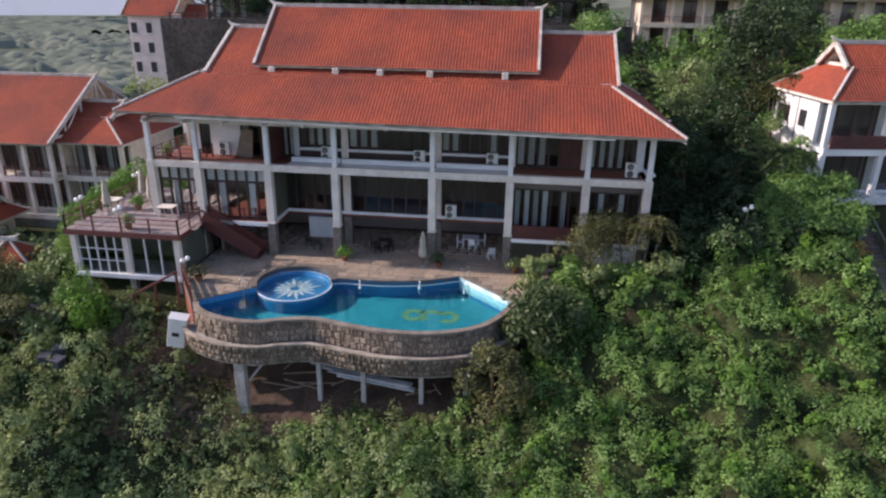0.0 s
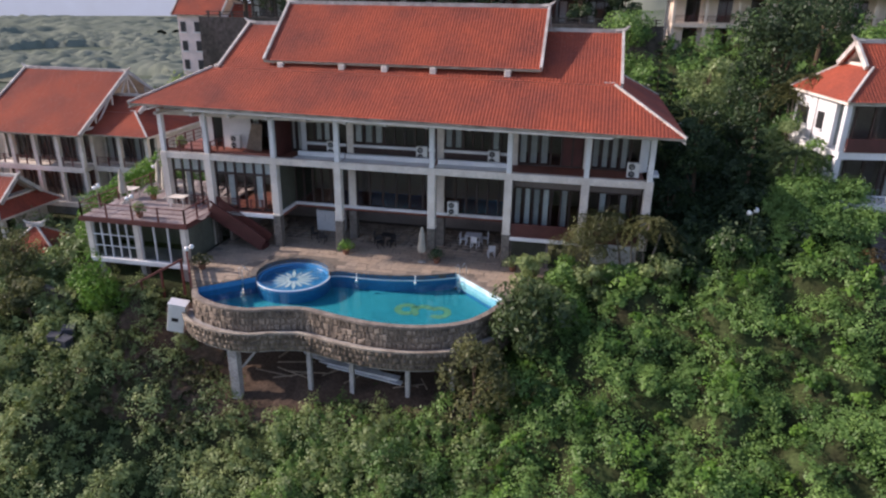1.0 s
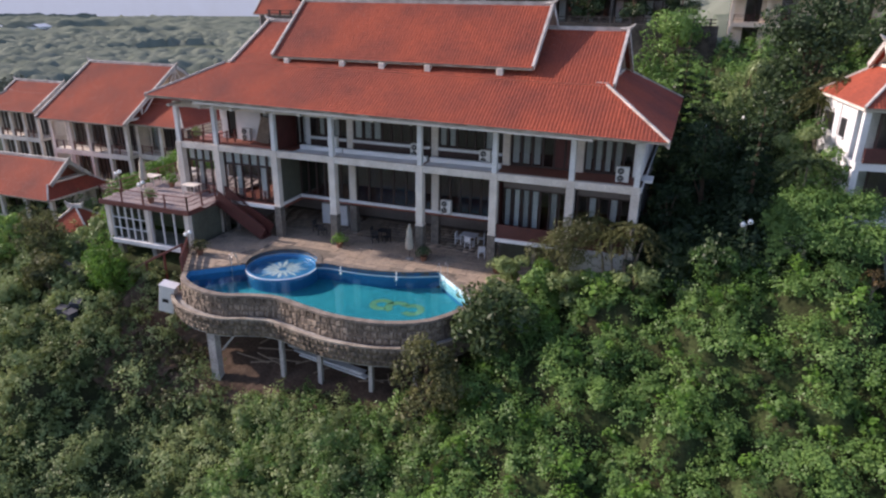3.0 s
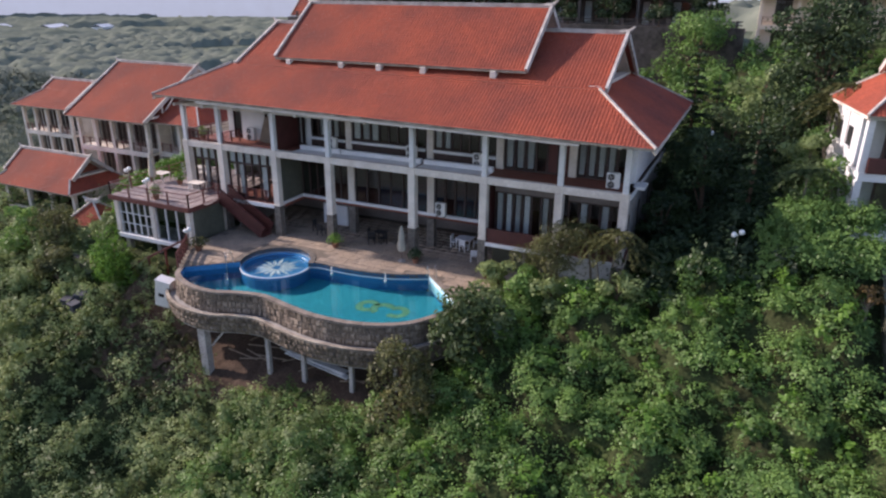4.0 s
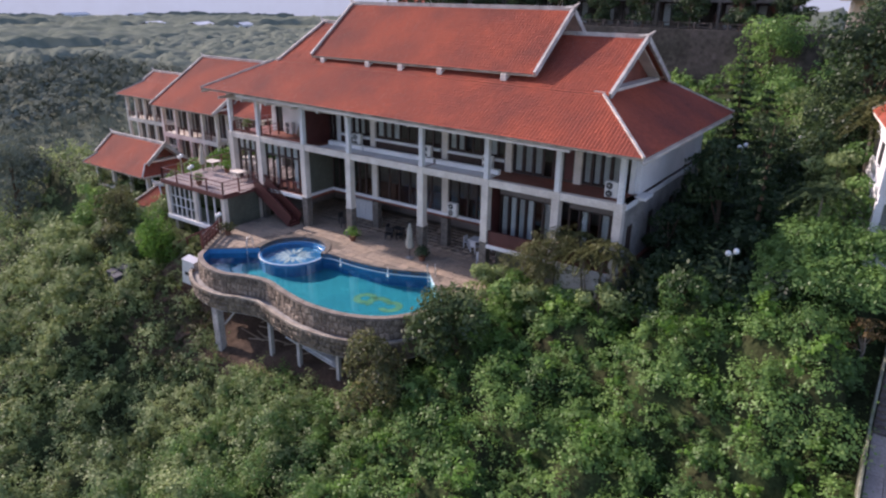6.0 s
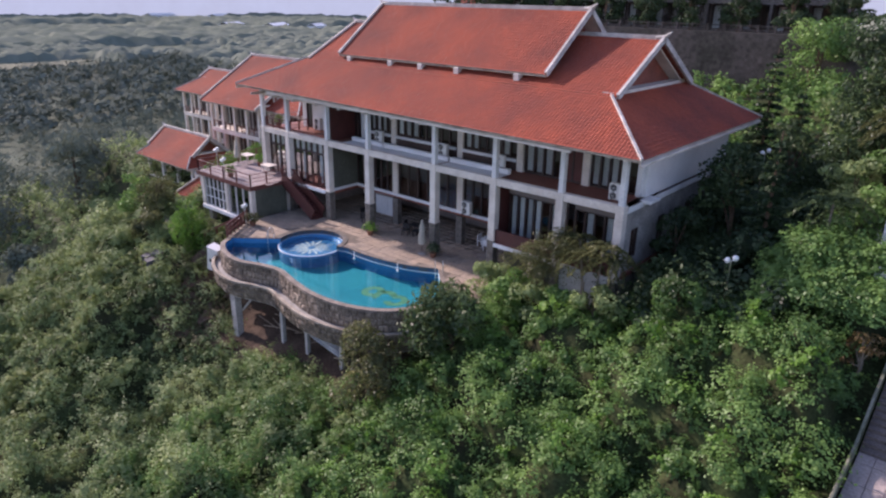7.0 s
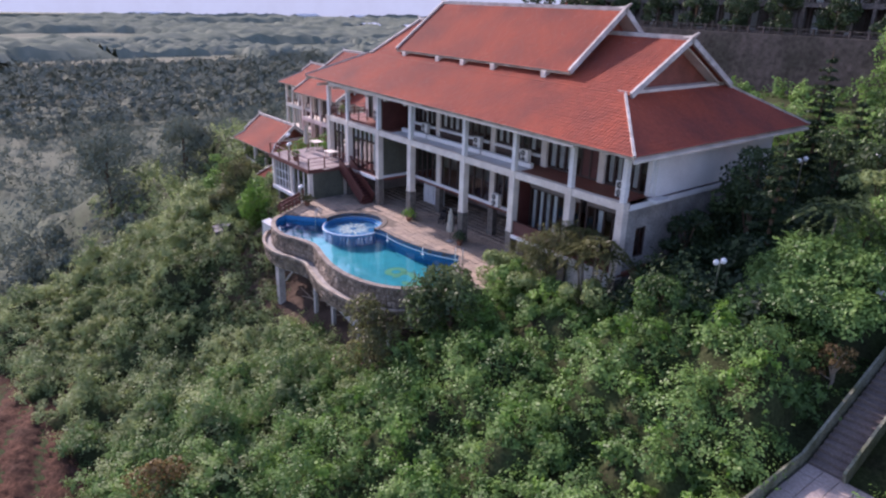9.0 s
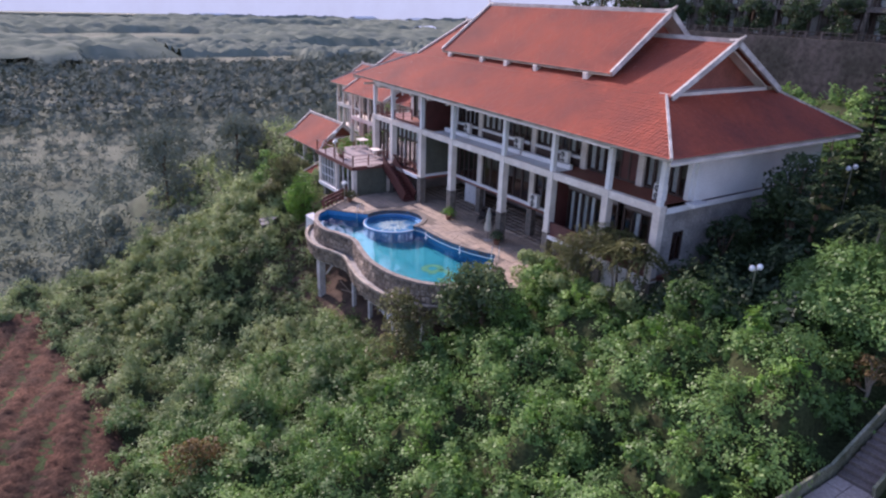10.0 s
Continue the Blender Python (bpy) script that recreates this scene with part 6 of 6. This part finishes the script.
for k in range(4):
    f = k / 3
    x, y, z = -15.5 - 3.9 * f, -5.03 - 1.13 * f, 0.5 - 2.1 * f
    part("post", boxed(x - 0.06, x + 0.06, y - 0.06, y + 0.06, z - 2.4, z), M_RAIL, rail2)
cab = thing("white_cabinet", "tilted white metal cabinet beside the pool wall", "cabinet", at=pose(-14.0, -8.5, -2.5, 5, 12, 14))
part("body", boxed(-0.5, 0.5, -0.35, 0.35, 0, 1.9, 0.02), M_AC, cab)
part("opening", boxed(-0.25, 0.15, -0.37, -0.35, 0.75, 1.0), M_BLACK, cab, "dark opening")
part("lid", boxed(-0.54, 0.54, -0.39, 0.39, 1.9, 1.95, 0.01), M_WHITE, cab)
for k, (x, y, z, a) in enumerate(((-21.3, -10.2, -4.9, 12), (-20.4, -10.4, -5.0, -8), (-20.8, -9.6, -4.6, 30))):
    c = thing("grey_crate", "dark bluish weathered crate lying in the scrub", "crate", "crates in the scrub", at=pose(x, y, float(ground_z(x, y)) + 0.5, 6, 4, a))
    part("body", boxed(-0.33, 0.33, -0.3, 0.3, 0, 0.6, 0.02), M_CRATE, c)
    part("lid", boxed(-0.36, 0.36, -0.33, 0.33, 0.6, 0.65), M_CRATE, c)
# sheets and poles stored under the pool
for k in range(13):
    p = Vector((-6.2 + 0.16 * k, -7.2 - 0.1 * k, -3.75 + 0.05 * (k % 4)))
    q = p + Vector((4.6, -0.9 + 0.05 * k, -0.45 + 0.07 * (k % 3)))
    b = part("stored_sheet", beam_between(p, q, 0.42, 0.05), M_PIPE)
    tagged(b, "grey galvanised sheet stored under the pool", "sheet metal", "stored sheets")
for k in range(16):
    a = rng.uniform(0, 3.1)
    x, y = rng.uniform(-8, 2), rng.uniform(-8.6, -7)
    z = float(ground_z(x, y)) + 0.25
    l = rng.uniform(0.8, 1.9)
    b = part("old_pole", bar((x - l * math.cos(a), y - 0.4 * math.sin(a), z), (x + l * math.cos(a), y + 0.4 * math.sin(a), z + 0.15), 0.045), M_PLANK)
    tagged(b, "old timber pole lying under the pool", "pole", "loose poles")
# bare rubble-strewn earth under the pool
ux, uy = np.meshgrid(np.linspace(-12.5, 4.5, 70), np.linspace(-11.4, -3.5, 36))
uz = ground_z(ux, uy) + 0.1 + rng.normal(0, 0.05, ux.shape) - 0.5 * (1 - within(ux, uy, -11.5, 3.5, -10.6, -4, 0.9))
idx = np.arange(ux.size).reshape(ux.shape)
bare = raw("bare_earth", np.stack([ux, uy, uz], -1).reshape(-1, 3), np.stack([idx[:-1, :-1], idx[:-1, 1:], idx[1:, 1:], idx[1:, :-1]], -1).reshape(-1, 4),
           mat("dry brown earth", (0.085, 0.06, 0.045), 0.95, 0.35, 0.8, 7, 0.6))
tagged(bare, "dry brown earth with rubble under the pool", "earth", kind="structure")
# bare brown bank between the terrace and the pool tip
ux, uy = np.meshgrid(np.linspace(-19.5, -11.0, 48), np.linspace(-12.5, -4.4, 44))
uz = ground_z(ux, uy) + 0.16 + rng.normal(0, 0.06, ux.shape) - 0.6 * (1 - within(ux, uy, -18.6, -12.0, -11.6, -5.2, 0.9))
idx = np.arange(ux.size).reshape(ux.shape)
bank = raw("bare_bank", np.stack([ux, uy, uz], -1).reshape(-1, 3), np.stack([idx[:-1, :-1], idx[:-1, 1:], idx[1:, 1:], idx[1:, :-1]], -1).reshape(-1, 4),
           mat("brown bank earth", (0.15, 0.1, 0.07), 0.95, 0.4, 0.7, 6, 0.6, other=(0.08, 0.06, 0.04)))
tagged(bank, "bare brown earth bank beside the terrace", "earth", kind="structure")
bx, by = rng.uniform(-19.5, -11.2, 120), rng.uniform(-13.0, -8.2, 120)
br = rng.uniform(0.25, 0.65, 120)
v, f = shoots(np.stack([bx, by, ground_z(bx, by) + 0.2], 1), np.stack([br, br, br], 1), 90, 0.16, rng)
tagged(raw("dry_weeds", v, f, L_OLIVE), "dry olive weeds on the bare bank", "weeds", kind="stuff")
# curved garden wall on the left bank
gw = curve([(-26.6, -0.8), (-27.6, -2.6), (-27.6, -4.2), (-26.6, -5.7), (-24.6, -6.8), (-22.2, -7.4)], 6)
bm = band(gw, -1.6, gw, -5.0)
band(gw, -1.6, offset(gw, -0.35), -1.6, bm)
band(offset(gw, -0.35), -1.6, offset(gw, -0.35), -5.0, bm)
tagged(part("garden_wall", bm, M_STONE_PIER), "curved grey garden wall on the bank", "wall", kind="structure")

# outdoor stair on the slope
ost = thing("hillside_stair", "dark stone steps between mossy parapets on the slope", "stair")
for k in range(22):
    y, z = -4.6 + 0.36 * k, 0.3 + 0.145 * k
    part("step", boxed(27.05, 28.3, y, y + 0.42, z - 0.5, z, 0.01), M_STEP, ost)
for x in (26.78, 28.28):
    part("parapet", beam_between((x + 0.13, -4.8, 0.35), (x + 0.13, 3.4, 3.65), 0.11, 0.8), M_MOSS, ost, "mossy parapet")
part("landing_parapet", boxed(26.86, 26.97, -13.0, -4.8, -0.6, 0.75, 0.02), M_MOSS, ost)
for i in range(4):
    for j in range(11):
        part("slab", boxed(27.06 + 0.62 * i, 27.66 + 0.62 * i, -13 + 0.76 * j, -12.26 + 0.76 * j, 0.05, 0.2 + 0.012 * ((i * 3 + j) % 3), 0.01), M_LANDING, ost)
part("landing_base", boxed(27.05, 30.0, -13.2, -4.5, -1.6, 0.1), M_CONC, ost)

# rubble stones of the pool wall
stone_parts(stones_on(offset(RIM, 0.04), DECK - 0.14, offset(RIM, 0.1), -1.3, 3, 5), 300, pool)
stone_parts(stones_on(offset(RIM, 0.76), -1.2, offset(RIM, 0.57), -2.33, 3, 6), 0, pool)


# deck paving stones
def paving(owner, x0, x1, y0, y1, z, w, d, m, ok, keep, seed):
    r = np.random.default_rng(seed)
    vs, fs, made = [], [], 0
    y = y0
    while y < y1:
        x = x0 + r.uniform(-w, 0)
        while x < x1:
            ww = w * r.uniform(0.7, 1.3)
            pts = [(x + 0.015, y + 0.015), (x + ww - 0.015, y + 0.015), (x + ww - 0.015, y + d - 0.015), (x + 0.015, y + d - 0.015)]
            pts = [(px + r.uniform(-0.02, 0.02), py + r.uniform(-0.02, 0.02)) for px, py in pts]
            if all(ok(*p) for p in pts):
                h = z + r.uniform(0.012, 0.024)
                if made < keep:
                    part("paving_stone", prism(pts, z - 0.02, h), m, owner)
                    made += 1
                else:
                    o = len(vs)
                    vs += [(*p, h) for p in pts] + [(*p, z - 0.02) for p in pts]
                    fs += [(o, o + 1, o + 2, o + 3)] + [(o + 4 + k, o + 4 + (k + 1) % 4, o + (k + 1) % 4, o + k) for k in range(4)]
            x += ww
        y += d
    if fs:
        tagged(raw("paving_rest", vs, fs, m, owner), kind="stuff")


def inside_poly(poly):
    def ok(x, y):
        c = False
        for (ax, ay), (bx, by) in zip(poly, poly[1:] + poly[:1]):
            if (ay > y) != (by > y) and x < (bx - ax) * (y - ay) / (by - ay) + ax:
                c = not c
        return c
    return ok


on_deck = inside_poly(deck_out)
paving(deck, -15.2, 8.1, -7.8, 6.9, DECK, 0.75, 0.55, M_DECK,
       lambda x, y: on_deck(x, y) and math.hypot(x - KID[0], y - KID[1]) > KR + 0.34, 280, 3)
paving(terrace, -23.3, -15.6, -3.9, 5.9, TZ, 0.6, 0.6, M_GREYDECK, lambda x, y: True, 150, 4)
